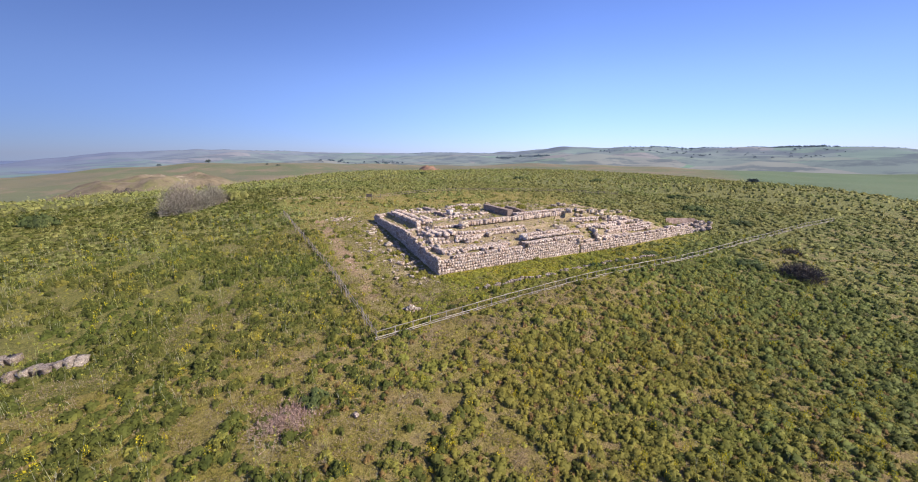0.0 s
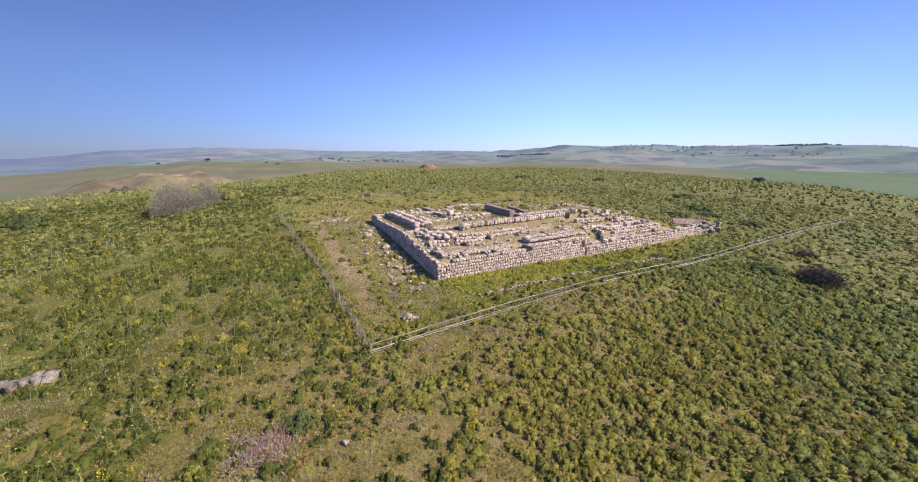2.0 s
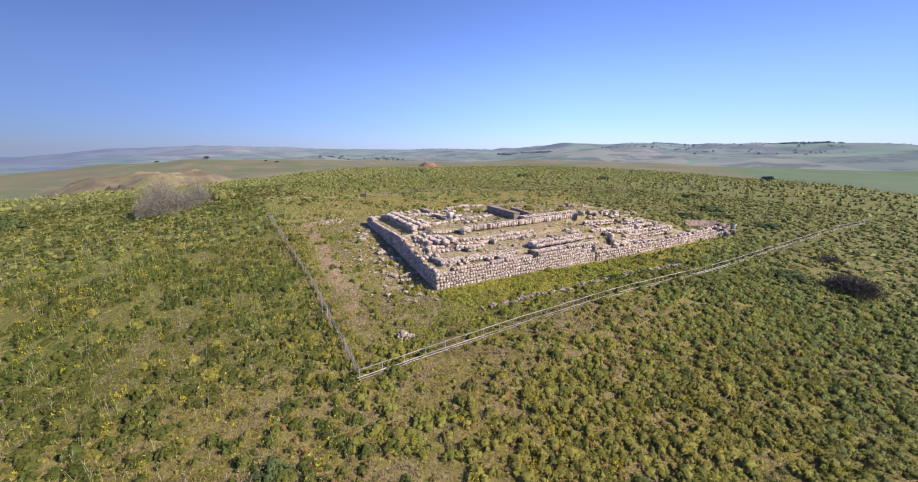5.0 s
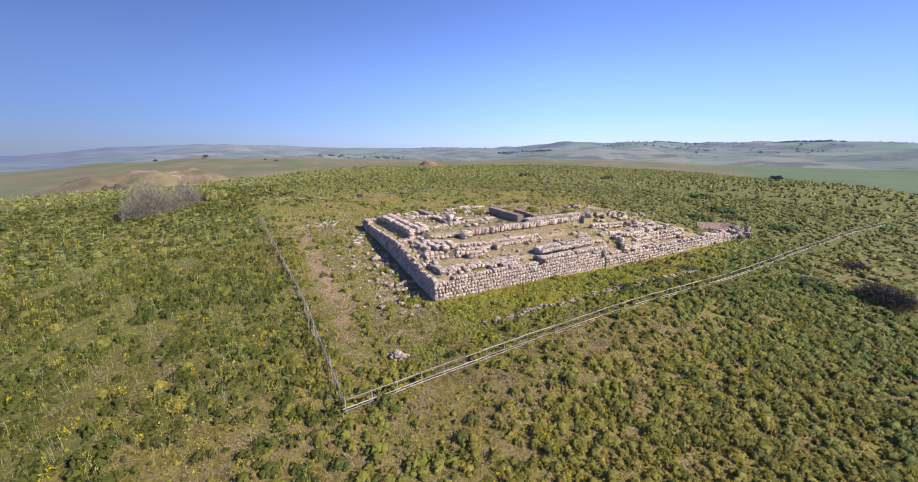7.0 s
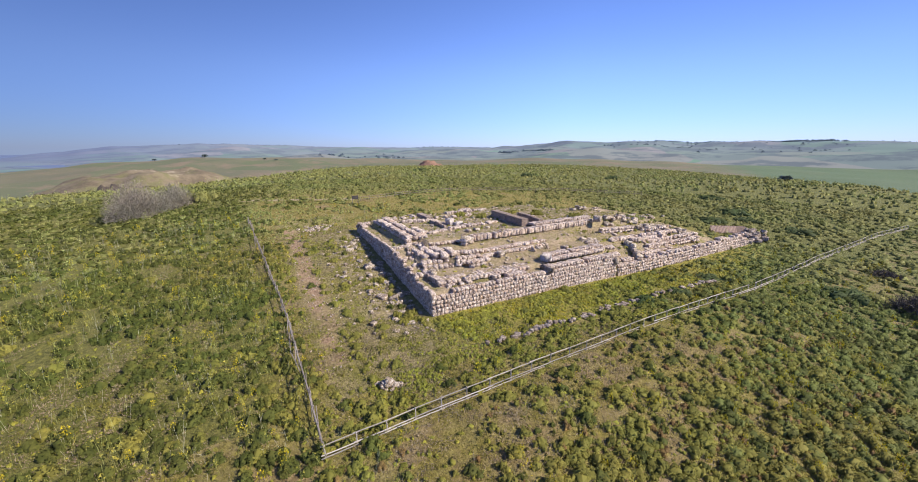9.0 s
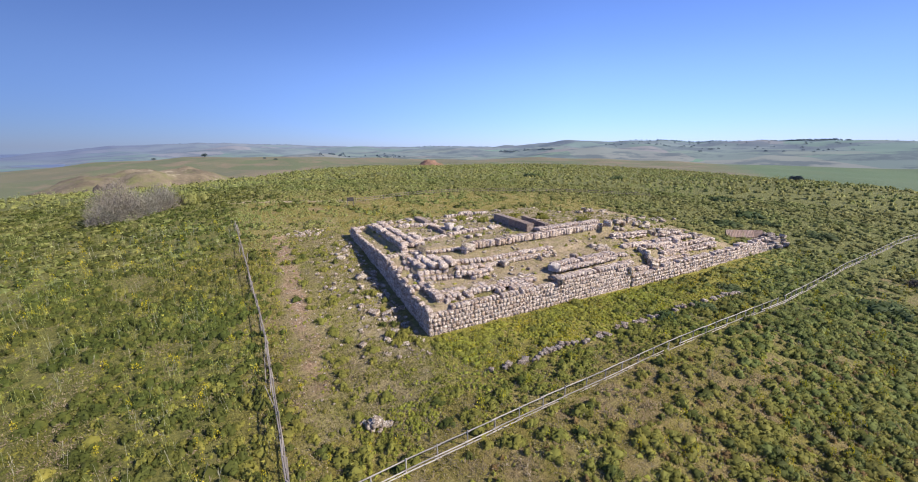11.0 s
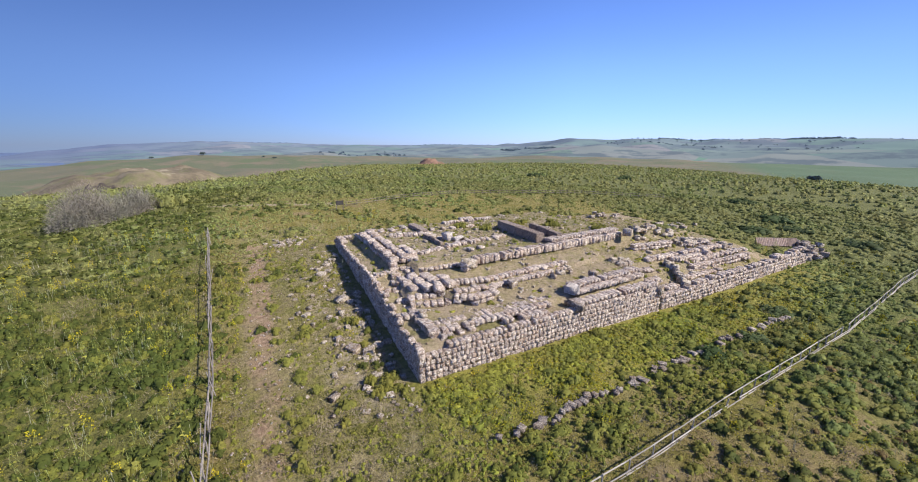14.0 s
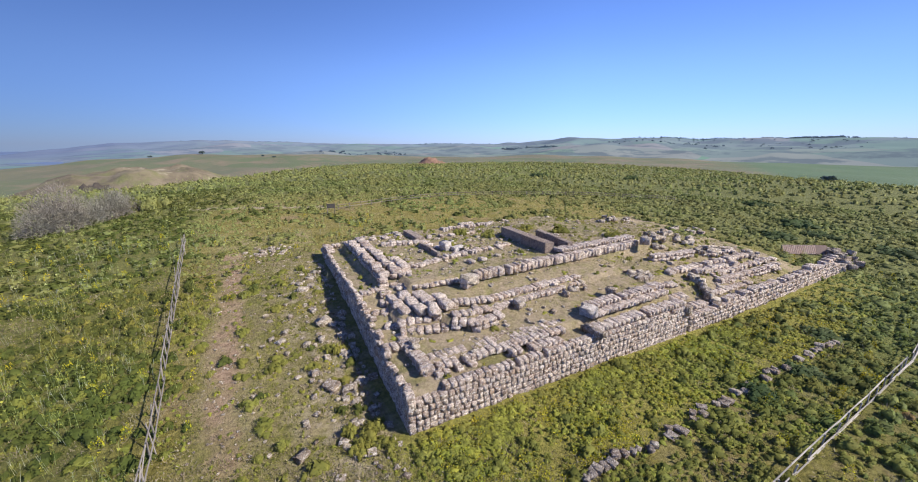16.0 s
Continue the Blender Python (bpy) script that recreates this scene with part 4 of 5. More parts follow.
def pole(a, b, r, sides=6, taper=0.9):
    """A round wooden pole between two points, a little bent."""
    bm = bmesh.new()
    a, b = Vector(a), Vector(b)
    axis = (b - a)
    q = axis.to_track_quat("Z", "Y").to_matrix()
    rings = []
    for f in (0, 0.5, 1):
        c = a + axis * f + Vector((0, 0, 0.012 * float(rng.normal()) if f == 0.5 else 0))
        rr = r * (1 - (1 - taper) * f)
        rings.append([bm.verts.new(c + q @ Vector((math.cos(t) * rr, math.sin(t) * rr, 0))) for t in [2 * math.pi * k / sides for k in range(sides)]])
    for p, s in zip(rings, rings[1:]):
        for k in range(sides):
            bm.faces.new((p[k], p[(k + 1) % sides], s[(k + 1) % sides], s[k]))
    bm.faces.new(rings[0][::-1])
    bm.faces.new(rings[-1])
    return bm


def fence(label, line, material, step=2.3, rails=(0.5, 0.98), high=1.15, r=0.065, braces=0.0):
    top = thing("fence", label, "fence")
    pts = []
    for (x0, y0), (x1, y1) in zip(line, line[1:]):
        n = max(1, round(math.hypot(x1 - x0, y1 - y0) / step))
        pts += [(x0 + (x1 - x0) * k / n, y0 + (y1 - y0) * k / n) for k in range(n)]
    pts.append(line[-1])
    tops = []
    level = np.array([gz(*q) for q in pts])
    wide = np.pad(level, 7, mode="reflect", reflect_type="odd")
    level = np.array([wide[k : k + 15].mean() for k in range(len(pts))])
    for (x, y), z in zip(pts, level):
        x, y = x + rng.normal(0, 0.02), y + rng.normal(0, 0.02)
        lean = rng.normal(0, 0.05, 2)
        h = high * rng.uniform(0.92, 1.1)
        part("post", pole((x, y, min(z, gz(x, y)) - 0.3), (x + lean[0], y + lean[1], z + h), r * 1.1), material, top)
        tops.append((x, y, z))
    for k, (p, q) in enumerate(zip(tops, tops[1:])):
        for h in rails:
            if k > 6 and rng.random() < 0.02:
                continue
            dz = rng.normal(0, 0.015, 2)
            d = Vector((q[0] - p[0], q[1] - p[1], 0)).normalized() * 0.25
            off = Vector((d.y, -d.x, 0)) * (-0.3 if h > 0.7 else 0.3)
            part("rail", pole(Vector((p[0], p[1], p[2] + h + dz[0])) - d + off, Vector((q[0], q[1], q[2] + h + dz[1])) + d + off, r), material, top)
        if braces and rng.random() < braces:
            part("brace", pole((p[0] + rng.normal(0, 0.25), p[1] + 0.3, p[2] - 0.1), (q[0] + rng.normal(0, 0.25), q[1] - 0.3, q[2] + 1.5), r * 0.8), material, top)
    return top


fence("long pale weathered pole fence with three rails running across the slope", [(-15.0, -14.3), (10, -14.6), (28, -14.2), (46, -13.6), (75, -11.4), (109, -10.7), (125, -12.0)], WOOD, 2.3, (0.17, 0.42, 1.08), 1.18, 0.046)
fence("weathered brown pole fence with crossed braces running up the hill", [(-15.0, -14.3), (-15.6, 8.0), (-16.8, 24.0), (-19.0, 54.0)], WOOD_OLD, 2.0, (0.45, 1.3), 1.5, 0.05, 0.5)
fence("distant thin pole fence behind the ruins", [(8, 64), (24, 68), (38, 69), (80, 59), (102, 46)], WOOD_DARK, 2.6, (0.55, 1.1), 1.35, 0.065)


def notice():
    """A dark information board on two posts."""
    top = thing("notice_board", "dark wooden notice board on two posts", "board")
    x, y = 6.0, 61.5
    z = gz(x, y)
    for d in (-0.75, 0.75):
        part("post", pole((x + d, y, z - 0.3), (x + d, y, z + 2.4), 0.08), WOOD_DARK, top)
    bm = bmesh.new()
    bmesh.ops.create_cube(bm, size=1.0)
    bmesh.ops.transform(bm, matrix=Matrix.LocRotScale((x, y - 0.11, z + 1.75), None, (1.7, 0.06, 0.95)), verts=bm.verts)
    bmesh.ops.bevel(bm, geom=list(bm.edges), offset=0.015, segments=1, affect="EDGES")
    part("board", bm, plain("dark_board", (0.04, 0.035, 0.035), (0.08, 0.07, 0.065), 3.0), top)


notice()


# ---- plants ----
def tuft(n, seed, tall=0.75, wide=0.5, leaf=(0.22, 0.07), spread=1.0, core=0):
    """One plant: n narrow leaf triangles standing out of a low dome. Unit about a metre across. core: sides of the dense heart."""
    r = np.random.default_rng(seed)
    u = r.uniform(0, 2 * np.pi, n)
    h = r.uniform(0.0, 1.0, n) ** 0.7
    rad = wide * np.sqrt(np.clip(1 - (h * 0.96) ** 2, 0, 1)) * r.uniform(0.6, 1.05, n)
    c = np.stack([np.cos(u) * rad, np.sin(u) * rad, h * tall * r.uniform(0.75, 1.0, n)], -1)
    out = np.stack([np.cos(u) * (1.15 - h) * spread, np.sin(u) * (1.15 - h) * spread, 0.35 + h], -1) + r.normal(0, 0.45, (n, 3))
    out /= np.linalg.norm(out, axis=1, keepdims=True)
    side = np.cross(out, r.normal(0, 1, (n, 3)))
    side /= np.linalg.norm(side, axis=1, keepdims=True)
    ln = leaf[0] * r.uniform(0.7, 1.4, (n, 1))
    wd = leaf[1] * r.uniform(0.7, 1.4, (n, 1))
    tris = np.stack([c - side * wd, c + side * wd, c + out * ln], 1)
    if core:
        rings = []
        for f, z in ((0.66, 0.0), (0.54, 0.38), (0.22, 0.66)):
            a = 2 * np.pi * (np.arange(core) + r.uniform(-0.25, 0.25, core)) / core
            rings.append(np.stack([np.cos(a) * wide * f * r.uniform(0.75, 1.12, core), np.sin(a) * wide * f * r.uniform(0.75, 1.12, core), tall * z * r.uniform(0.8, 1.15, core) - 0.05], -1))
        heart = []
        for p, q in zip(rings, rings[1:]):
            for k in range(core):
                m = (k + 1) % core
                heart += [[p[k], p[m], q[k]], [p[m], q[m], q[k]]]
        heart += [[rings[2][k], rings[2][(k + 1) % core], np.array([0, 0, tall * 0.7])] for k in range(core)]
        tris = np.concatenate([tris, np.array(heart)])
    return tris


def mound(n, seed, lobes=4, leaf=(0.10, 0.042), sides=4):
    """One bushy herb about a unit across: overlapping rounded lobes, each a leafy shell over a dense heart. n: leaves in all.
    Gives the triangles and, for each corner, the soft normal of its lobe."""
    r = np.random.default_rng(seed)
    turn = r.uniform(0, 2 * np.pi)
    balls = [(0.0, 0.0, 0.33, 0.74)]
    for k in range(lobes - 1):
        a, d = turn + 2 * np.pi * k / max(lobes - 1, 1) + r.uniform(-0.4, 0.4), r.uniform(0.20, 0.32)
        balls.append((d * np.cos(a), d * np.sin(a), r.uniform(0.19, 0.27), r.uniform(0.38, 0.64)))
    tris, soft = [], []

    def put(tri, centre, share):
        tri = np.array(tri)
        out = tri - centre
        out = out / np.linalg.norm(out, axis=1, keepdims=True)
        face = np.cross(tri[1] - tri[0], tri[2] - tri[0])
        face = face / (np.linalg.norm(face) + 1e-9)
        if face @ out.mean(0) < 0:
            tri, out, face = tri[::-1], out[::-1], -face
        nrm = out * share + face * (1 - share)
        tris.append(tri)
        soft.append(nrm / np.linalg.norm(nrm, axis=1, keepdims=True))

    for x, y, w, h in balls:
        base = np.array([x, y, -0.15 * h])
        a = 2 * np.pi * (np.arange(sides) + r.uniform(-0.3, 0.3, sides)) / sides
        low = [np.array([x + np.cos(t) * w * 0.95, y + np.sin(t) * w * 0.95, -0.06]) for t in a]
        mid = [np.array([x + np.cos(t + 0.4) * w * 0.74, y + np.sin(t + 0.4) * w * 0.74, h * 0.62]) for t in a]
        for k in range(sides):
            m = (k + 1) % sides
            for tri in ((low[k], low[m], mid[k]), (low[m], mid[m], mid[k]), (mid[k], mid[m], np.array([x, y, h * 0.9]))):
                put(tri, base, 0.8)
    share = np.array([w * w for x, y, w, h in balls])
    for b in r.choice(len(balls), n, p=share / share.sum()):
        x, y, w, h = balls[b]
        t, e = r.uniform(0, 2 * np.pi), np.arccos(r.uniform(0.02, 1.0))
        nrm = np.array([np.cos(t) * np.sin(e), np.sin(t) * np.sin(e), np.cos(e)])
        c = np.array([x, y, 0.0]) + nrm * (w, w, h) * r.uniform(0.86, 1.04)
        along = np.cross(nrm, r.normal(0, 1, 3))
        along /= np.linalg.norm(along)
        wide = np.cross(nrm, along) + 0.3 * r.normal(0, 1, 3)
        d = along * 0.75 + nrm * r.uniform(0.1, 0.8) + (0, 0, 0.25)
        ln, wd = leaf[0] * r.uniform(0.7, 1.4), leaf[1] * r.uniform(0.7, 1.4)
        put((c - wide * wd, c + wide * wd, c + d * ln), np.array([x, y, -0.15 * h]), 0.5)
    return np.array(tris), np.array(soft)


def scatter(name, label, category, templates, xy, size, height, material, sink=0.05, zs=None):
    """All plants of one kind as one mesh."""
    if zs is None:
        zs = surface(xy[:, 0], xy[:, 1])
    yaw = rng.uniform(0, 2 * np.pi, len(xy))
    which = rng.integers(0, len(templates), len(xy))
    out, soft = [], []
    for k, tpl in enumerate(templates):
        sel = which == k
        if not sel.any():
            continue
        tpl, nrm = tpl if isinstance(tpl, tuple) else (tpl, None)
        c, s = np.cos(yaw[sel])[:, None, None], np.sin(yaw[sel])[:, None, None]
        w, h = size[sel][:, None, None], height[sel][:, None, None]
        x = (tpl[None, :, :, 0] * c - tpl[None, :, :, 1] * s) * w + xy[sel][:, 0][:, None, None]
        y = (tpl[None, :, :, 0] * s + tpl[None, :, :, 1] * c) * w + xy[sel][:, 1][:, None, None]
        z = tpl[None, :, :, 2] * h + zs[sel][:, None, None] - sink
        out.append(np.stack([x, y, z], -1).reshape(-1, 3))
        if nrm is not None:
            nx, ny = nrm[None, :, :, 0] * c - nrm[None, :, :, 1] * s, nrm[None, :, :, 0] * s + nrm[None, :, :, 1] * c
            soft.append(np.stack([nx, ny, np.broadcast_to(nrm[None, :, :, 2], nx.shape)], -1).reshape(-1, 3))
    v = np.concatenate(out)
    ob = new(name, raw_mesh(name, v, np.arange(len(v)).reshape(-1, 3), material, False, np.concatenate(soft) if soft else None))
    return tagged(ob, label, category, kind="stuff")


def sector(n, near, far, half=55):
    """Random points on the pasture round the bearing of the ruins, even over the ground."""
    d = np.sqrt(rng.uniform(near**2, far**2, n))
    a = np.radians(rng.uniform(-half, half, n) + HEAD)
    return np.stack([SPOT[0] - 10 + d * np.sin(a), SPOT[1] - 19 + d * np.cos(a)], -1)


def patch(x, y, size, seed):
    return 0.5 + 0.5 * (0.6 * wave(x, y, size, seed) + 0.4 * wave(x, y, size * 0.37, seed + 3))


def cover(p):
    """How thick the tall herbs stand, 0 to 1, place by place."""
    x, y = p[:, 0], p[:, 1]
    clumps = 0.6 * ragged(x, y, 6.5, 1) + 0.4 * ragged(x, y, 2.6, 2)
    k = smooth(0.34, 0.48, clumps + 0.10 * (ragged(x, y, 24, 3) - 0.5))
    # down the slope past the fence the plants close up
    close = smooth(-2, 22, x) * smooth(-20, -27, y) + smooth(24, 50, x) * smooth(-13, -19, y)
    k = np.maximum(k, np.clip(close, 0, 1) * (0.36 + 0.6 * smooth(0.26, 0.50, clumps)))
    k = np.maximum(k, (0.60 + 0.38 * smooth(0.30, 0.50, clumps)) * smooth(36, 58, x) * smooth(-12, -19, y))
    # open brown ground just below the long fence
    open_strip = smooth(-13, -8, x) * smooth(46, 26, x) * smooth(-25, -20, y) * smooth(-13.5, -15, y)
    k = k * (1 - 0.72 * open_strip)
    inside = (x > -14.6) & (y > -13.5) & (y < 58) & (x < 110)
    k = np.where(inside, k * 0.5, k)
    k = np.where((y > -7.6) & (y < 0) & (x > -9) & (x < 74), k * np.interp(x, (20, 40, 60), (0.3, 0.6, 1.2)), k)
    lawn = (x > -13.8) & (x < -1) & (y > -5) & (y < 48)
    k = np.where(lawn, k * np.where((x < -8.8) & (x > -10.4), 0.9, 0.3), k)
    strip = smooth(2, 14, x) * smooth(-7.8, -9.5, y) * smooth(-15.5, -13.5, y)
    nook = bump(x, y, -11.5, -10.5, 3.0, 3.0)
    k = k + 0.6 * strip * smooth(0.3, 0.5, clumps) + 0.7 * nook * (y > -13.8)
    k = np.where((y > 38) | (x > 74), np.maximum(k, 0.62 + 0.45 * ragged(x, y, 9, 9) + 0.15 * (y < 20)), k)
    meadow = smooth(36, 39, y) * smooth(92, 70, y + 0.25 * x) * smooth(-24, -16, x) * smooth(78, 66, x)
    k = np.where((y > 36) & (meadow > 0), k * (1 - meadow) + meadow * 0.75 * smooth(0.46, 0.62, clumps), k)
    bare = bump(x, y, -25.5, -22.5, 3.6, 2.6) + bump(x, y, -19, -27, 8, 3) + 0.8 * bump(x, y, -8, -18.5, 9, 2.2) + 0.85 * bump(x, y, -27, -13.5, 6.5, 2.6) + 0.6 * bump(x, y, -44, 8, 8, 3) + 0.85 * bump(x, y, -3, -6.5, 7, 3.2)
    k = k * (1 - np.clip(bare, 0, 0.9))
    temple = (x > -1.5) & (x < 66) & (y > -0.9) & (y < 37.2)
    k = np.where(temple, 0.0, k)
    fence_gap = ((abs(y + 14.4 - 0.03 * np.clip(x - 25, 0, 99)) < 0.5) & (x > -15))
    line = np.interp(y, (-14.3, 8.0, 24.0, 54.0), (-15.0, -15.6, -16.8, -19.0))
    verge = (y > -13) & (y < 54) & (x > line - 1.6) & (x < line + 0.4)
    kerb_line = (abs(y + 8.4) < 0.9) & (x > 2) & (x < 46)
    k = np.where(kerb_line, k * 0.15, k)
    return np.clip(np.where(fence_gap, 0.1, np.where(verge, k * 0.7, k)), 0, 1)


def thin(p, scale=1.0):
    return p[rng.random(len(p)) < np.clip(cover(p) * scale, 0, 1)]


FINE = [mound(78, s, 4, (0.092, 0.040), 3) for s in range(14)]
MIDDLE = [mound(15, 20 + s, 2, (0.20, 0.09), 3) for s in range(8)]
COARSE = [mound(4, 40 + s, 1, (0.30, 0.18), 3) for s in range(8)]
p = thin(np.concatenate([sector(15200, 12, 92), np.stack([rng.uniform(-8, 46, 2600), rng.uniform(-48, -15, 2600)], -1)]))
x, y = p[:, 0], p[:, 1]
left = rng.random(len(p)) < np.where(x < -15.0 + 3.0 * wave(x, y, 11, 2), np.interp(x, (-34, -18), (0.95, 0.76)), 0.12)
slope = ~left & (rng.random(len(p)) < smooth(12, 56, x + 16.0 * (ragged(x, y, 12, 5) - 0.5) - 0.5 * (y + 14))) & (y < np.where(x > 30, 0.0, -7.5))
for sel, mat, tall, label in ((slope, SLOPE, 1.0, "dense rounded mounds of green fennel covering the slope"), (left, GIANT, 1.05, "bushy green giant fennel plants with feathery leaves"), (~slope & ~left, FENNEL, 0.95, "bushy olive-green wild fennel plants over the pasture")):
    q = p[sel]
    big = 0.4 + 1.5 * rng.random(len(q)) ** 1.8
    scatter("fennel_plants", label, "plants", FINE, q, big, big ** 0.6 * rng.uniform(0.5, 0.98, len(q)) * tall, mat)
# a few plants gone rusty and dry on the slope
RUST = leaf_material("rusty_leaf", (0.15, 0.085, 0.035), (0.25, 0.155, 0.06), (0.34, 0.22, 0.05))
p = thin(np.stack([rng.uniform(-24, 46, 1150), rng.uniform(-48, -16, 1150)], -1), 0.7)
scatter("dry_fennel_plants", "rust-brown drying fennel plants among the green ones", "plants", FINE, p, rng.uniform(0.4, 0.9, len(p)), rng.uniform(0.4, 0.9, len(p)), RUST)
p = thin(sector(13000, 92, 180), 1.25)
left = rng.random(len(p)) < np.where(p[:, 0] < -12.0 + 9.0 * wave(p[:, 0], p[:, 1], 19, 2), 0.75, 0.15)
for q, mat, label in ((p[left], GIANT, "green giant fennel farther up the hill"), (p[~left], UPLAND, "bushy green scrub plants farther up the hill")):
    scatter("fennel_plants", label, "plants", MIDDLE, q, 0.8 + 2.4 * rng.random(len(q)) ** 1.6, rng.uniform(0.4, 1.05, len(q)), mat)
d, a = np.sqrt(rng.uniform(0, 95**2, 5200)), rng.uniform(0, 2 * np.pi, 5200)
p = np.stack([-17 + d * np.sin(a), -37 + d * np.cos(a)], -1)
az = np.abs((np.degrees(np.arctan2(p[:, 0] + 27, p[:, 1] + 56)) - HEAD + 180) % 360 - 180)
p = p[(az > 55) | (np.hypot(p[:, 0] + 27, p[:, 1] + 56) < 12)]
p = p[rng.random(len(p)) < 0.25 + 0.6 * cover(p)]
scatter("fennel_plants", "bushy green plants on the pasture behind the slope", "plants", MIDDLE, p, rng.uniform(0.8, 2.0, len(p)), rng.uniform(0.6, 1.3, len(p)), GIANT)
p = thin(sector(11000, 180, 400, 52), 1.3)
scatter("fennel_plants", "distant green scrub plants on the hilltop", "plants", COARSE, p, rng.uniform(1.4, 3.2, len(p)), rng.uniform(0.8, 1.8, len(p)), UPLAND)
# lower yellow-green herbs everywhere, thickest inside the fence
LEAFY = [mound(26, 160 + s, 2, (0.10, 0.036), 3) for s in range(8)]
LOW = [mound(5, 60 + s, 1, (0.20, 0.09), 3) for s in range(8)]
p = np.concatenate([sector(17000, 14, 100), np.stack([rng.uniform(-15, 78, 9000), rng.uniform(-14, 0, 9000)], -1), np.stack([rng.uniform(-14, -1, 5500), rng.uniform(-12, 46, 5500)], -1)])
x, y = p[:, 0], p[:, 1]
k = 0.45 + 0.5 * patch(x, y, 6, 3)
k = k * smooth(0.3, 0.55, ragged(x, y, 3.2, 14))
k = np.where((y > -12) & (y < 0) & (x > -1), k + 0.25, k)
k = np.where((x > -13.8) & (x < -0.8) & (y > -8) & (y < 46), k * 0.17, k)
k = np.where((x > -13.5) & (x < -9.5) & (y > -6) & (y < 44), 0.05, k)
k = np.where((x > -0.6) & (x < 66) & (y > -0.5) & (y < 37), 0.0, np.where(x < -15.5, k * 0.7, k))
p = p[rng.random(len(p)) < k]
golden = ragged(p[:, 0], p[:, 1], 5.0, 18) + rng.normal(0, 0.08, len(p)) > 0.5
fresh = p[:, 0] + 0.6 * p[:, 1] + 10 * rng.normal(0, 1, len(p)) > np.where((p[:, 1] > -8) & (p[:, 1] < 0), 58, 34)
for q, mat, label in ((p[golden & ~fresh], HERB, "low yellow-green herbs in soft cushions"), (p[~golden & ~fresh], FENNEL, "low olive-green herbs in soft cushions"), (p[fresh], SLOPE, "low fresh green herbs in soft cushions")):
    close = (q[:, 0] < 0) & (q[:, 1] > -16) & (q[:, 1] < 36)
    for r, kinds, most in ((q[close], LEAFY, 0.7), (q[~close], LOW, 1.0)):
        scatter("low_herbs", label, "plants", kinds, r, rng.uniform(0.3, most, len(r)), rng.uniform(0.18, 0.5, len(r)), mat)
p = np.stack([rng.uniform(-20, 76, 9000), rng.uniform(37.5, 80, 9000)], -1)
p = p[rng.random(len(p)) < 0.06 + 0.6 * smooth(0.42, 0.66, ragged(p[:, 0], p[:, 1], 4.0, 25))]
scatter("low_herbs", "low green cushions of herbs over the meadow behind the ruins", "plants", LOW, p, rng.uniform(0.4, 1.2, len(p)), rng.uniform(0.25, 0.7, len(p)), UPLAND)
# thick leafy mats along the foot of the long wall
MAT = [mound(20, 70 + s, 2, (0.15, 0.065), 3) for s in range(8)]
p = np.stack([rng.uniform(0.5, 46, 3000), -0.5 - np.abs(rng.normal(0, 2.6, 3000))], -1)
p = p[(p[:, 1] > -7.4) & (rng.random(3000) < 0.7 * np.interp(p[:, 0], (30, 46), (1.0, 0.6))) & (rng.random(3000) < 0.08 + 0.95 * smooth(0.4, 0.62, ragged(p[:, 0], p[:, 1], 4.5, 21)))]
scatter("leafy_mats", "leafy yellow-green herbs growing along the foot of the wall", "plants", MAT, p[::2], rng.uniform(0.6, 1.8, len(p[::2])), rng.uniform(0.2, 0.65, len(p[::2])), HERB)
scatter("leafy_mats", "leafy olive-green herbs growing along the foot of the wall", "plants", MAT, p[1::2], rng.uniform(0.6, 1.6, len(p[1::2])), rng.uniform(0.2, 0.6, len(p[1::2])), FENNEL)
# grass on the terrace
p = np.stack([rng.uniform(0.8, 62, 12500), rng.uniform(0.6, 36.4, 12500)], -1)
k = 0.16 + 0.3 * (p[:, 0] > 31) + patch(p[:, 0], p[:, 1], 5, 8) ** 2 * 1.1 + 0.25 * (p[:, 1] > 15) - 0.35 * ((p[:, 1] < 6) & (p[:, 1] > 2.5) & (p[:, 0] < 20))
p = p[rng.random(len(p)) < k]
TURF = leaf_material("dry_turf", (0.26, 0.215, 0.095), (0.38, 0.315, 0.150), (0.30, 0.27, 0.075), 0.3, 0.2)
BLADES = [tuft(9, 60 + s, 0.3, 0.5, (0.16, 0.045)) for s in range(6)]
scatter("terrace_grass", "short straw-coloured grass growing between the ruined walls", "plants", BLADES, p, rng.uniform(0.4, 1.0, len(p)), rng.uniform(0.3, 0.7, len(p)), TURF)
p = np.stack([rng.uniform(1.2, 62, 1500), rng.uniform(1.0, 36.4, 1500)], -1)
k = np.clip(1.6 * patch(p[:, 0], p[:, 1], 7, 31) - 0.38, 0, 1) * np.where(p[:, 1] > 15, 1.0, np.where(p[:, 0] > 33, 0.9, 0.2))
low = p[rng.random(len(p)) < 1.3 * k]
scatter("terrace_herbs", "low yellow-green cushions of herbs on the upper terrace", "plants", LEAFY, low + rng.normal(0, 0.5, low.shape), rng.uniform(0.4, 1.3, len(low)), rng.uniform(0.12, 0.35, len(low)), HERB)
p = p[rng.random(len(p)) < 0.6 * k]
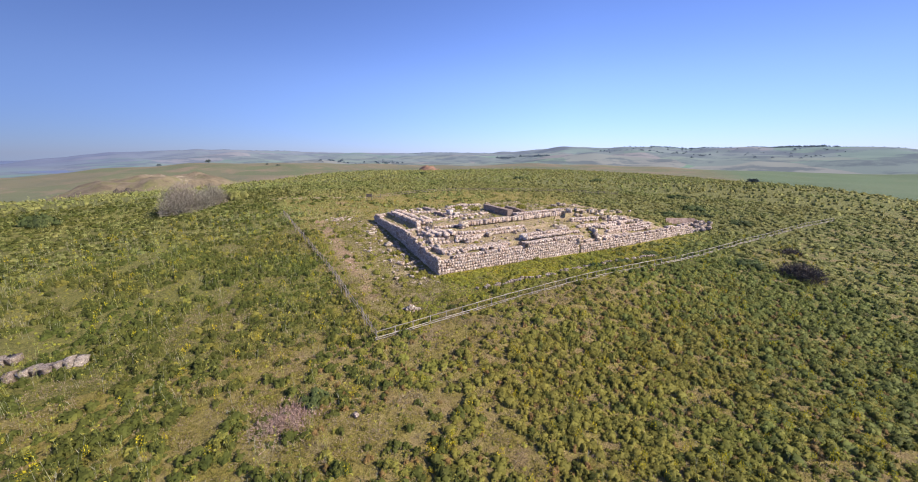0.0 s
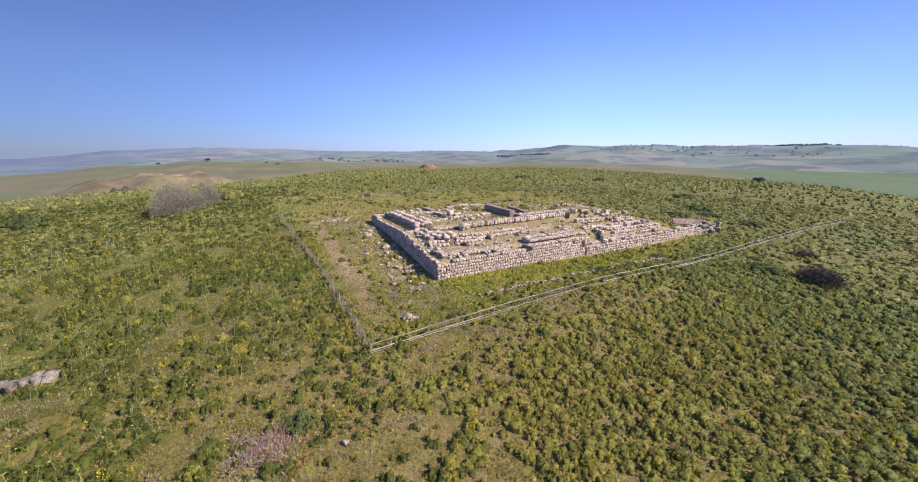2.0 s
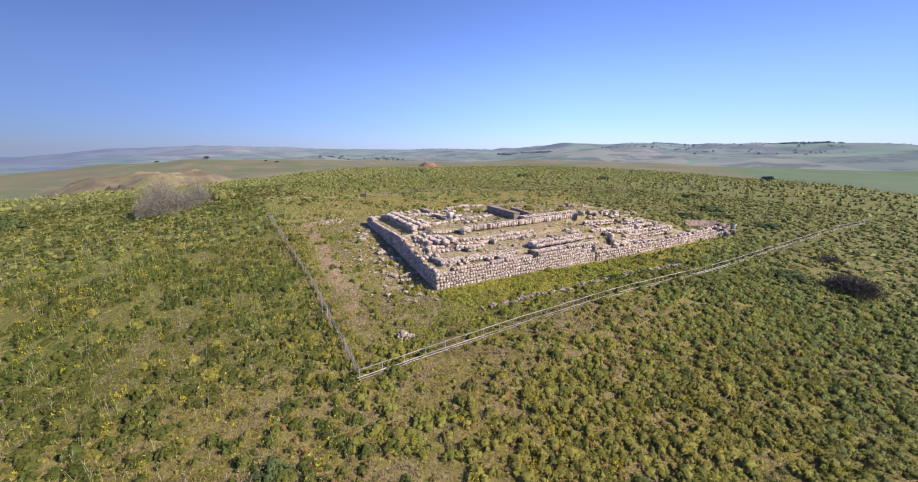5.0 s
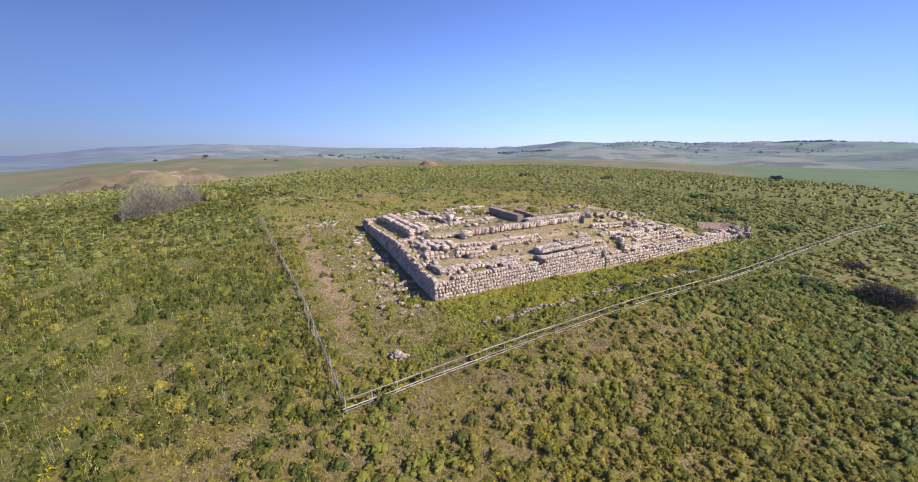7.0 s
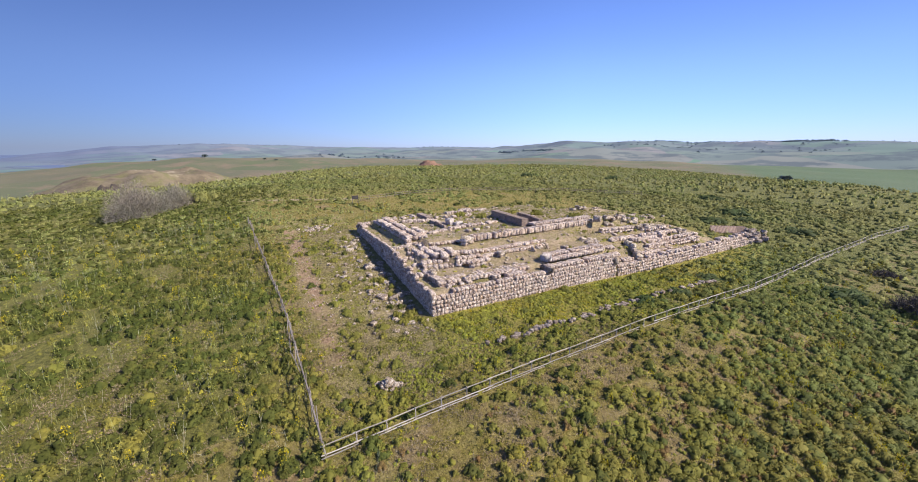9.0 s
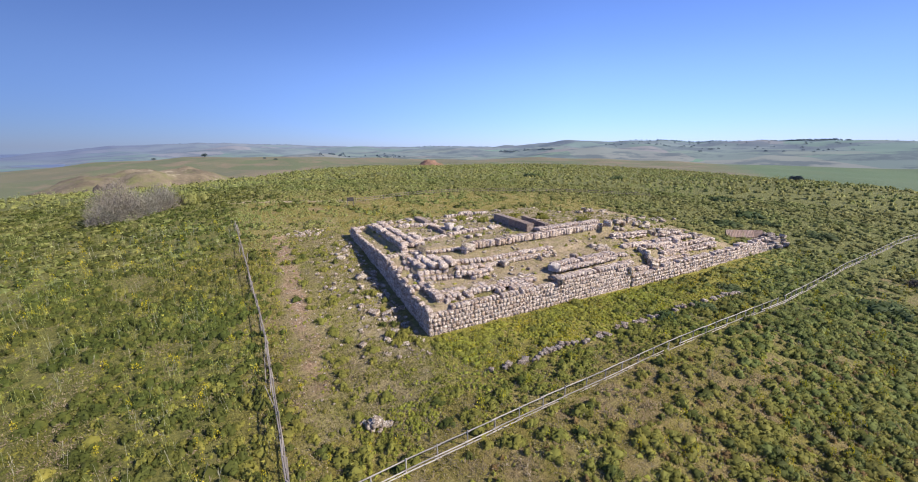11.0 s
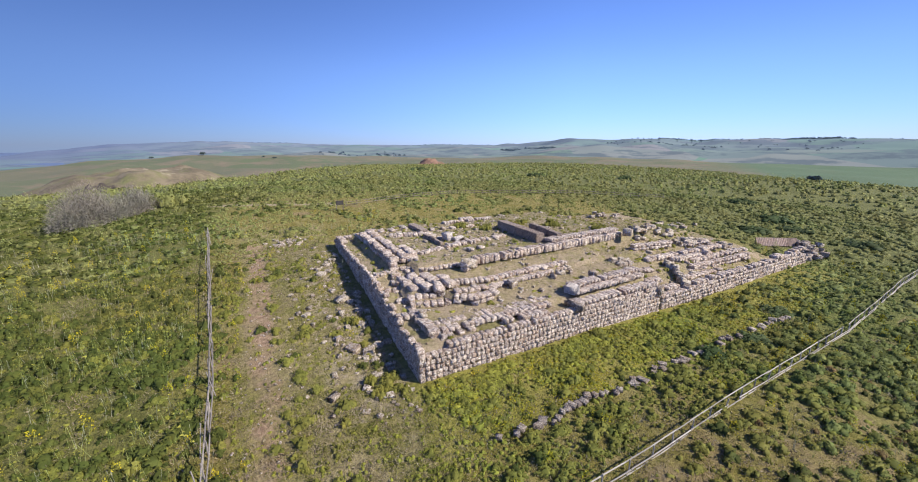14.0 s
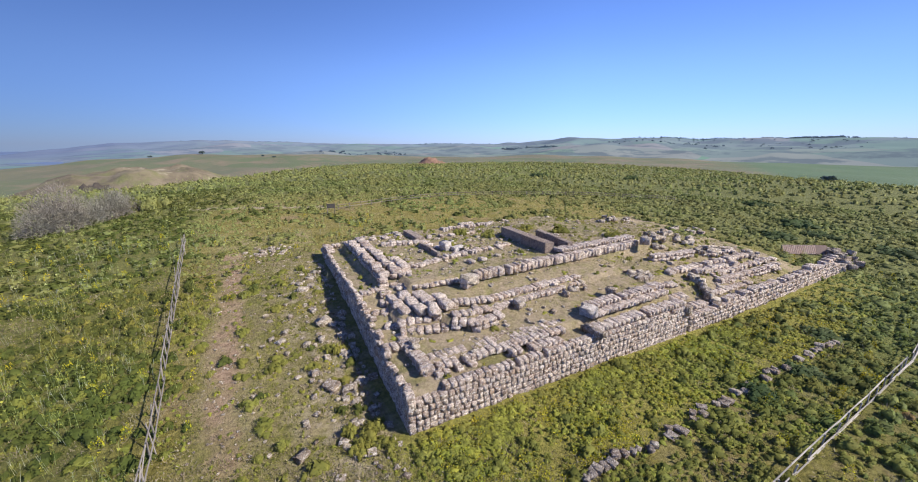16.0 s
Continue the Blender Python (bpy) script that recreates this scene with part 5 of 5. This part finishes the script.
scatter("terrace_herbs", "small green herbs rooted among the stones", "plants", FINE, p, rng.uniform(0.35, 1.1, len(p)), rng.uniform(0.3, 0.85, len(p)), FENNEL)


# ---- flower stalks, blooms, dry stems ----
def stalks(n, seed, tall=1.5, heads=0):
    """Upright stems, a little bent; heads: small bloom clusters round the tip of each."""
    r = np.random.default_rng(seed)
    stem, head = [], []
    for k in range(n):
        bx, by = r.normal(0, 0.2, 2)
        lx, ly = r.normal(0, 0.2, 2)
        h = tall * r.uniform(0.55, 1.1)
        a, b = np.array([bx, by, 0]), np.array([bx + lx, by + ly, h])
        for w in (np.array([0.013, 0, 0]), np.array([0, 0.013, 0])):
            stem.append([a - w, a + w, b])
            stem.append([b - w * 0.7, b + w * 0.7, a])
        for q in range(heads):
            c = a + (b - a) * r.uniform(0.5, 1.05) + np.append(r.normal(0, 0.08, 2), 0)
            head.append(c + r.normal(0, 0.06, (3, 3)))
        if not heads and r.random() < 0.6:
            c = a + (b - a) * 0.7
            stem.append([c - (0.015, 0, 0), c + (0.015, 0, 0), c + np.append(r.normal(0, 0.22, 2), 0.3)])
    return np.array(stem), np.array(head)


def stalk_field(kinds, n, near, far, weight, stem_mat, head_mat, label, size=(0.8, 1.3), grow=1.0):
    """Stems of many plants as one mesh, and their flower heads as another."""
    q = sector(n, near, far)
    q = q[rng.random(len(q)) < np.clip(weight(q), 0, 1)]
    w, h = rng.uniform(*size, len(q)) * grow, rng.uniform(*size, len(q))
    yaw, which = rng.uniform(0, 2 * np.pi, len(q)), rng.integers(0, len(kinds), len(q))
    zs = surface(q[:, 0], q[:, 1])
    for piece, mat, nm in ((0, stem_mat, "plant_stems"), (1, head_mat, "flower_heads")):
        out = []
        for k in range(len(kinds)):
            tpl, sel = kinds[k][piece], which == k
            if not len(tpl):
                continue
            c, s = np.cos(yaw[sel])[:, None, None], np.sin(yaw[sel])[:, None, None]
            a, b = w[sel][:, None, None], h[sel][:, None, None]
            x = (tpl[None, :, :, 0] * c - tpl[None, :, :, 1] * s) * a + q[sel][:, 0][:, None, None]
            y = (tpl[None, :, :, 0] * s + tpl[None, :, :, 1] * c) * a + q[sel][:, 1][:, None, None]
            z = tpl[None, :, :, 2] * b + zs[sel][:, None, None]
            out.append(np.stack([x, y, z], -1).reshape(-1, 3))
        if out:
            v = np.concatenate(out)
            tagged(new(nm, raw_mesh(nm, v, np.arange(len(v)).reshape(-1, 3), mat)), label, "plants", kind="stuff")


def left_side(q):
    x, y = q[:, 0], q[:, 1]
    return (0.25 + 0.75 * cover(q)) * np.where((x < -15) | (y > 40), 0.95, np.where(y < -16, 0.16, 0.04)) * np.clip(1.5 * patch(x, y, 17, 12) - 0.2, 0, 1)


BARE = [stalks(2, 80 + s) for s in range(8)]
FLOWERING = [stalks(2, 90 + s, 1.6, 6) for s in range(6)]
PALE = leaf_material("dry_pale_stalk", (0.34, 0.30, 0.21), (0.48, 0.44, 0.33), (0.42, 0.38, 0.25), 0.4, 0.1)
HEADS = leaf_material("yellow_umbel", (0.25, 0.225, 0.048), (0.35, 0.3, 0.055), (0.42, 0.32, 0.045), 0.3, 0.2)
stalk_field(BARE, 5200, 14, 115, left_side, PALE, None, "thin pale dry stalks standing among the fennel")
stalk_field(FLOWERING, 7000, 14, 95, left_side, STALK, HEADS, "fennel stems with small yellow umbels")
stalk_field(FLOWERING, 13000, 95, 330, left_side, STALK, STALK, "distant fennel stems with yellow-green umbels", (0.9, 1.5), 1.3)


def yellow_bits(q):
    x, y = q[:, 0], q[:, 1]
    return cover(q) * np.clip(patch(x, y, 5.5, 15) * 1.6 - 0.62, 0, 1)


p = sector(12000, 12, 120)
p = p[rng.random(len(p)) < yellow_bits(p) * np.where((p[:, 0] > -24) & (p[:, 0] < 40) & (p[:, 1] < -10), 0.8, 0.34)]
BLOB = [tuft(34, 120 + s, 1.0, 0.42, (0.11, 0.06)) for s in range(5)]
scatter("yellow_flowers", "small clumps of golden yellow flowers among the green", "plants", BLOB, p, rng.uniform(0.4, 0.95, len(p)), rng.uniform(0.95, 1.45, len(p)), BLOOM)
p = np.stack([rng.uniform(1, 60, 3600), rng.uniform(-8, -0.6, 3600)], -1)
p = p[rng.random(len(p)) < np.clip(2.0 * patch(p[:, 0], p[:, 1], 9, 41) - 0.55, 0, 1) * np.interp(p[:, 0], (0, 14, 30, 60), (1, 1, 0.5, 0.25))]
SPECK = [tuft(9, 130 + s, 0.4, 0.45, (0.09, 0.06)) for s in range(5)]
scatter("yellow_flowers", "low golden flowers in the strip before the wall", "plants", SPECK, p, rng.uniform(0.5, 1.1, len(p)), rng.uniform(0.6, 1.0, len(p)), BLOOM)
p = sector(15000, 12, 90)
near_bare = np.clip(bump(p[:, 0], p[:, 1], -25.5, -22.5, 5, 3.4) + bump(p[:, 0], p[:, 1], -19, -27, 10, 5) + 0.7 * bump(p[:, 0], p[:, 1], -4, -21, 16, 6) + 0.7 * bump(p[:, 0], p[:, 1], 22, -26, 12, 6), 0, 1)
p = p[rng.random(len(p)) < 0.10 + 0.5 * near_bare - 0.09 * ((p[:, 0] > -0.6) & (p[:, 1] > -0.6) & (p[:, 1] < 37))]
STRAWS = [tuft(16, 140 + s, 0.35, 0.55, (0.34, 0.022), 1.6) for s in range(5)]
scatter("dry_stems", "dead brown stems lying in the grass", "plants", STRAWS, p, rng.uniform(0.6, 1.3, len(p)), rng.uniform(0.4, 0.9, len(p)), DRY)


# short dry grass and sprouts over the open soil
GRASS = [tuft(7, 150 + s, 0.25, 0.5, (0.20, 0.028), 1.2) for s in range(6)]
p = sector(34000, 14, 62)
x, y = p[:, 0], p[:, 1]
p = p[(rng.random(len(p)) < np.clip(0.95 - 0.8 * cover(p), 0.05, 0.8)) & ((y < -1) | (x < -1)) & (patch(x, y, 3.1, 7) > 0.25)]
q = np.stack([rng.uniform(-32, -0.8, 15000), rng.uniform(-12, 42, 15000)], -1)
q = q[rng.random(len(q)) < np.clip(0.9 - 0.7 * cover(q), 0.1, 0.8) * np.where((q[:, 0] > -13) & (q[:, 0] < -10.2), 0.25, 1.0)]
p = np.concatenate([p, q])
straw = patch(p[:, 0], p[:, 1], 6.5, 17) + rng.normal(0, 0.15, len(p)) > 0.5
for q, mat, label in ((p[straw], DRY, "short dry brown grass over the open soil"), (p[~straw], FENNEL, "short green sprouts over the open soil")):
    scatter("short_grass", label, "grass", GRASS, q, rng.uniform(0.5, 1.2, len(q)), rng.uniform(0.5, 1.1, len(q)), mat)


# heap of dead pinkish brush
DEAD = leaf_material("dead_pink_stem", (0.32, 0.19, 0.165), (0.46, 0.31, 0.275), (0.38, 0.22, 0.2), 0.5, 0.1)
p = np.stack([rng.normal(-25.5, 1.25, 220), rng.normal(-22.7, 0.9, 220)], -1)
scatter("dead_brush", "patch of dead pinkish-brown brush on bare soil", "plants", STRAWS, p, rng.uniform(0.7, 1.3, len(p)), rng.uniform(0.6, 1.2, len(p)), DEAD)


# ---- bushes ----
def thorn_bush(x, y, wide, tall, label, leaf=0.0, n=1500, material=None):
    """A tangled bush, wide metres across: many thin twigs filling an uneven dome of lobes."""
    top = thing("bush", label, "bush", at=(x, y, float(surface(x, y))))
    lobes = []
    for k in range(9):
        f, a = math.sqrt(k / 9), k * 2.4 + rng.uniform(-0.4, 0.4)
        lobes.append((0.27 * wide * f * math.cos(a), 0.27 * wide * f * math.sin(a), 0.23 * wide * rng.uniform(0.85, 1.1), tall * (1 - 0.45 * f * f) * rng.uniform(0.85, 1.05)))
    out = []
    for k in range(n):
        lx, ly, r, h = lobes[k % 9]
        a = rng.uniform(0, 2 * math.pi)
        e = math.acos(rng.uniform(0.0, 1.0))
        f = rng.uniform(0.5, 1.0)
        c = np.array([lx + math.cos(a) * math.sin(e) * r * f, ly + math.sin(a) * math.sin(e) * r * f, math.cos(e) * f * h])
        d = np.array([math.cos(a) * math.sin(e), math.sin(a) * math.sin(e), math.cos(e) + 0.3]) + rng.normal(0, 0.6, 3)
        d = d / np.linalg.norm(d) * rng.uniform(0.3, 0.7) * (0.6 + 0.05 * wide)
        w = np.cross(d, rng.normal(0, 1, 3))
        w = w / np.linalg.norm(w) * (0.03 + leaf)
        out.append([c - w, c + w, c + d])
    ob = new("twig_crown", raw_mesh("twig_crown", np.array(out).reshape(-1, 3), np.arange(3 * n).reshape(-1, 3), material or THORN))
    ob.parent = top
    tagged(ob, kind="stuff")
    for k in range(9):
        a = 2 * math.pi * k / 9
        part("stem", pole((0.2 * math.cos(a), 0.2 * math.sin(a), -0.2), (math.cos(a) * wide * 0.28, math.sin(a) * wide * 0.28, tall * 0.6), 0.06, 5, 0.4), THORN, top)
    return top


def leafy_bush(x, y, wide, tall, label, material, group=""):
    """A leafy bush: a few stems under a crown of several rounded, leafy lobes."""
    top = thing("bush", label, "bush", group, at=(x, y, float(surface(x, y))))
    tris, soft = [], []
    for k in range(5):
        t, n = mound(70, int(rng.integers(1 << 20)), 4, (0.12, 0.05), 3)
        f, a = (0.0 if k == 0 else 0.27), 1.57 * k + rng.uniform(-0.4, 0.4)
        tris.append(t * (wide * 0.62, wide * 0.62, tall * rng.uniform(0.85, 1.25)) + (wide * f * math.cos(a), wide * f * math.sin(a), 0.12 * tall * (k == 0)))
        soft.append(n)
    v = np.concatenate(tris).reshape(-1, 3)
    ob = new("crown", raw_mesh("crown", v, np.arange(len(v)).reshape(-1, 3), material, False, np.concatenate(soft).reshape(-1, 3)))
    ob.parent = top
    for k in range(5):
        a = 2 * math.pi * k / 5
        part("stem", pole((0.1 * math.cos(a), 0.1 * math.sin(a), -0.15), (math.cos(a) * wide * 0.2, math.sin(a) * wide * 0.2, tall * 0.4), 0.03, 5, 0.5), THORN, top)
    return top


thorn_bush(-44.0, 87.0, 19.0, 10.4, "large rounded leafless grey-brown thorn bush", 0.008, 17000)
thorn_bush(-37.0, 92.0, 12.5, 7.6, "leafless grey thorn bush with some green", 0.015, 8000)
leafy_bush(-30.5, 95.0, 8.0, 4.2, "yellow-green leafy bush beside the thorn bush", UPLAND)
DARK_TWIG = plain("dark_twig", (0.07, 0.058, 0.05), (0.14, 0.115, 0.095), 1.0)
thorn_bush(59.5, -27.5, 9.6, 3.2, "dark tangled thorn bush on the slope", 0.01, 5200, DARK_TWIG)
leafy_bush(56.5, -20.5, 6.0, 1.5, "dark low bush beside a larger thorn bush", SCRUB)
leafy_bush(-23.0, -21.6, 2.6, 1.3, "dark green bush beside the dead brush", SCRUB)
thorn_bush(76.0, -20.0, 5.4, 1.3, "low grey-brown thorn bush on the slope", 0.01, 1500, DARK_TWIG)
for x, y, w, h in ((-2.3, 1.6, 2.0, 1.0), (-3.2, 0.6, 1.9, 0.9), (-1.7, 0.2, 1.7, 0.7), (-3.7, 2.4, 1.3, 0.8), (-2.9, 12.0, 1.4, 1.0), (16, 25.5, 1.6, 1.0), (29.0, 26.5, 3.2, 1.5), (24.0, 27.5, 2.4, 1.1), (21, 31, 2.6, 1.2), (40.5, 17, 3.0, 1.2), (36, 24, 3.0, 1.3), (33, 29, 2.8, 1.1)):
    leafy_bush(x, y, w, h, "small bright green leafy bush among the stones", FENNEL, "small bushes")
for x, y, w, h in ((86, 14, 7, 1.3), (96, 10, 6, 1.2), (103, 17, 8, 1.6), (96, -1, 7, 1.4), (120, 32, 8, 1.5), (-77, 88, 8.5, 3.6), (100, 105, 8, 2.2), (62, 150, 8, 2), (140, 90, 8, 2), (27, -9.4, 3, 0.9), (34, -9.6, 3.4, 0.9), (46, -7, 4, 0.8)):
    leafy_bush(x, y, w, h, "dark green low scrub bush in the pasture", SCRUB, "scrub bushes")


# ---- far trees and the red earth mound ----
def far_tree(az, d, tall, wide, label="lone dark green tree far off on a ridge"):
    a = math.radians(az + HEAD)
    x, y = SPOT[0] + d * math.sin(a), SPOT[1] + d * math.cos(a)
    z = gz(x, y)
    top = thing("tree", label, "tree", "far trees", at=(x, y, z))
    part("trunk", pole((0, 0, -0.5), (0.3, 0, tall * 0.55), tall * 0.05, 6, 0.5), WOOD_DARK, top)
    tpl = np.concatenate([tuft(60, int(rng.integers(1 << 20)), 0.5, 0.34, (0.16, 0.10)) * (1, 1, 1) + (rng.normal(0, 0.2), rng.normal(0, 0.2), rng.uniform(0, 0.25)) for k in range(5)])
    v = tpl.reshape(-1, 3) * (wide, wide, tall) + (0, 0, tall * 0.22)
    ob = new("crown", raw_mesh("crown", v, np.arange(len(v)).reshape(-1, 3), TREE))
    ob.parent = top


# both leaf colours carry painted air haze: paler and bluer than near foliage
WOODS = leaf_material("hazed_woods_leaf", (0.135, 0.165, 0.200), (0.165, 0.198, 0.235), (0.17, 0.20, 0.22), 0.02, 0.3)
TREE = leaf_material("hazed_tree_leaf", (0.095, 0.120, 0.125), (0.125, 0.150, 0.152), (0.135, 0.158, 0.155), 0.02, 0.1)
for az, d, h, w in ((-38.6, 990, 5, 7), (-33.6, 1010, 8, 11), (-27, 940, 4, 7), (-25.5, 900, 4, 7), (-12.5, 620, 7, 9), (-13.6, 640, 8, 10), (-11, 600, 7, 9), (-17, 650, 6, 9), (-15.5, 640, 7, 10), (-18.5, 660, 6, 9), (6.8, 520, 6, 7), (0.3, 480, 4, 6), (3.0, 470, 4, 6), (44.8, 300, 5, 6), (41.2, 240, 3, 4)):
    far_tree(az, d, h, w)


def grove(name, label, spots):
    """Woods far off: many crowns in one mesh."""
    xy = np.array(spots)
    a = np.radians(xy[:, 0] + HEAD)
    x, y = SPOT[0] + xy[:, 1] * np.sin(a), SPOT[1] + xy[:, 1] * np.cos(a)
    tpl = [tuft(40, 300 + s, 1.0, 0.55, (0.25, 0.2)) for s in range(5)]
    scatter(name, label, "woods", tpl, np.stack([x, y], -1), xy[:, 2], xy[:, 2] * 0.7, WOODS, 0.5, ground_z(x, y))


spots = []
for az0, az1, d0, d1, n, s in ((37.5, 44, 2540, 2620, 170, 9), (44, 47, 2560, 2640, 30, 11), (47, 52, 2500, 2600, 30, 13), (27, 36, 2650, 2800, 150, 8), (6, 9, 1800, 2000, 40, 9), (9.5, 14, 1750, 2000, 60, 9), (-9, 8, 3300, 3500, 90, 9), (32, 46, 1700, 2300, 40, 7), (-20, -8, 1400, 1700, 40, 9), (20, 32, 1900, 2500, 60, 8), (-36, -24, 4000, 4100, 60, 9)):
    for k in range(n):
        spots.append((rng.uniform(az0, az1), rng.uniform(d0, d1), s * rng.uniform(0.6, 1.3)))
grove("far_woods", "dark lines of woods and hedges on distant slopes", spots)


def earth_mound(az, d, wide, tall, label, material, power=1.4, flat=1.0):
    a = math.radians(az + HEAD)
    x, y = SPOT[0] + d * math.sin(a), SPOT[1] + d * math.cos(a)
    n = 40
    u = np.linspace(-1, 1, n)
    gx, gy = np.meshgrid(u, u, indexing="ij")
    rr = np.hypot(gx, gy)
    X, Y = x + gx * wide, y + gy * wide
    z = ground_z(X, Y) - 1.0 + (tall + 1.0) * np.clip((1 - rr**power) * flat, 0, 1) * (1 + 0.18 * wave(X, Y, wide * 0.5, 3) + 0.08 * wave(X, Y, wide * 0.17, 5))
    v = np.stack([X, Y, z], -1).reshape(-1, 3)
    i, j = np.meshgrid(np.arange(n - 1), np.arange(n - 1), indexing="ij")
    q = np.stack([i * n + j, (i + 1) * n + j, (i + 1) * n + j + 1, i * n + j + 1], -1).reshape(-1, 4)
    tagged(new("earth_mound", raw_mesh("earth_mound", v, q, material, True)), label, "mound", kind="structure")


earth_mound(-4.4, 560, 36, 17, "reddish bare earth mound beyond the hilltop", EARTH, 1.1)
earth_mound(-39.8, 550, 112, 23, "eroded brown earth bank on the green ridge", BANK, 1.5, 1.35)
SCARP = plain("dark_scarp_earth", (0.035, 0.030, 0.028), (0.105, 0.082, 0.066), 0.15)
earth_mound(-42.9, 455, 19, 18, "dark ragged scarp of the eroded earth bank", SCARP, 3.0)
earth_mound(-44.6, 462, 17, 14, "lower end of the dark ragged scarp", SCARP, 3.0)
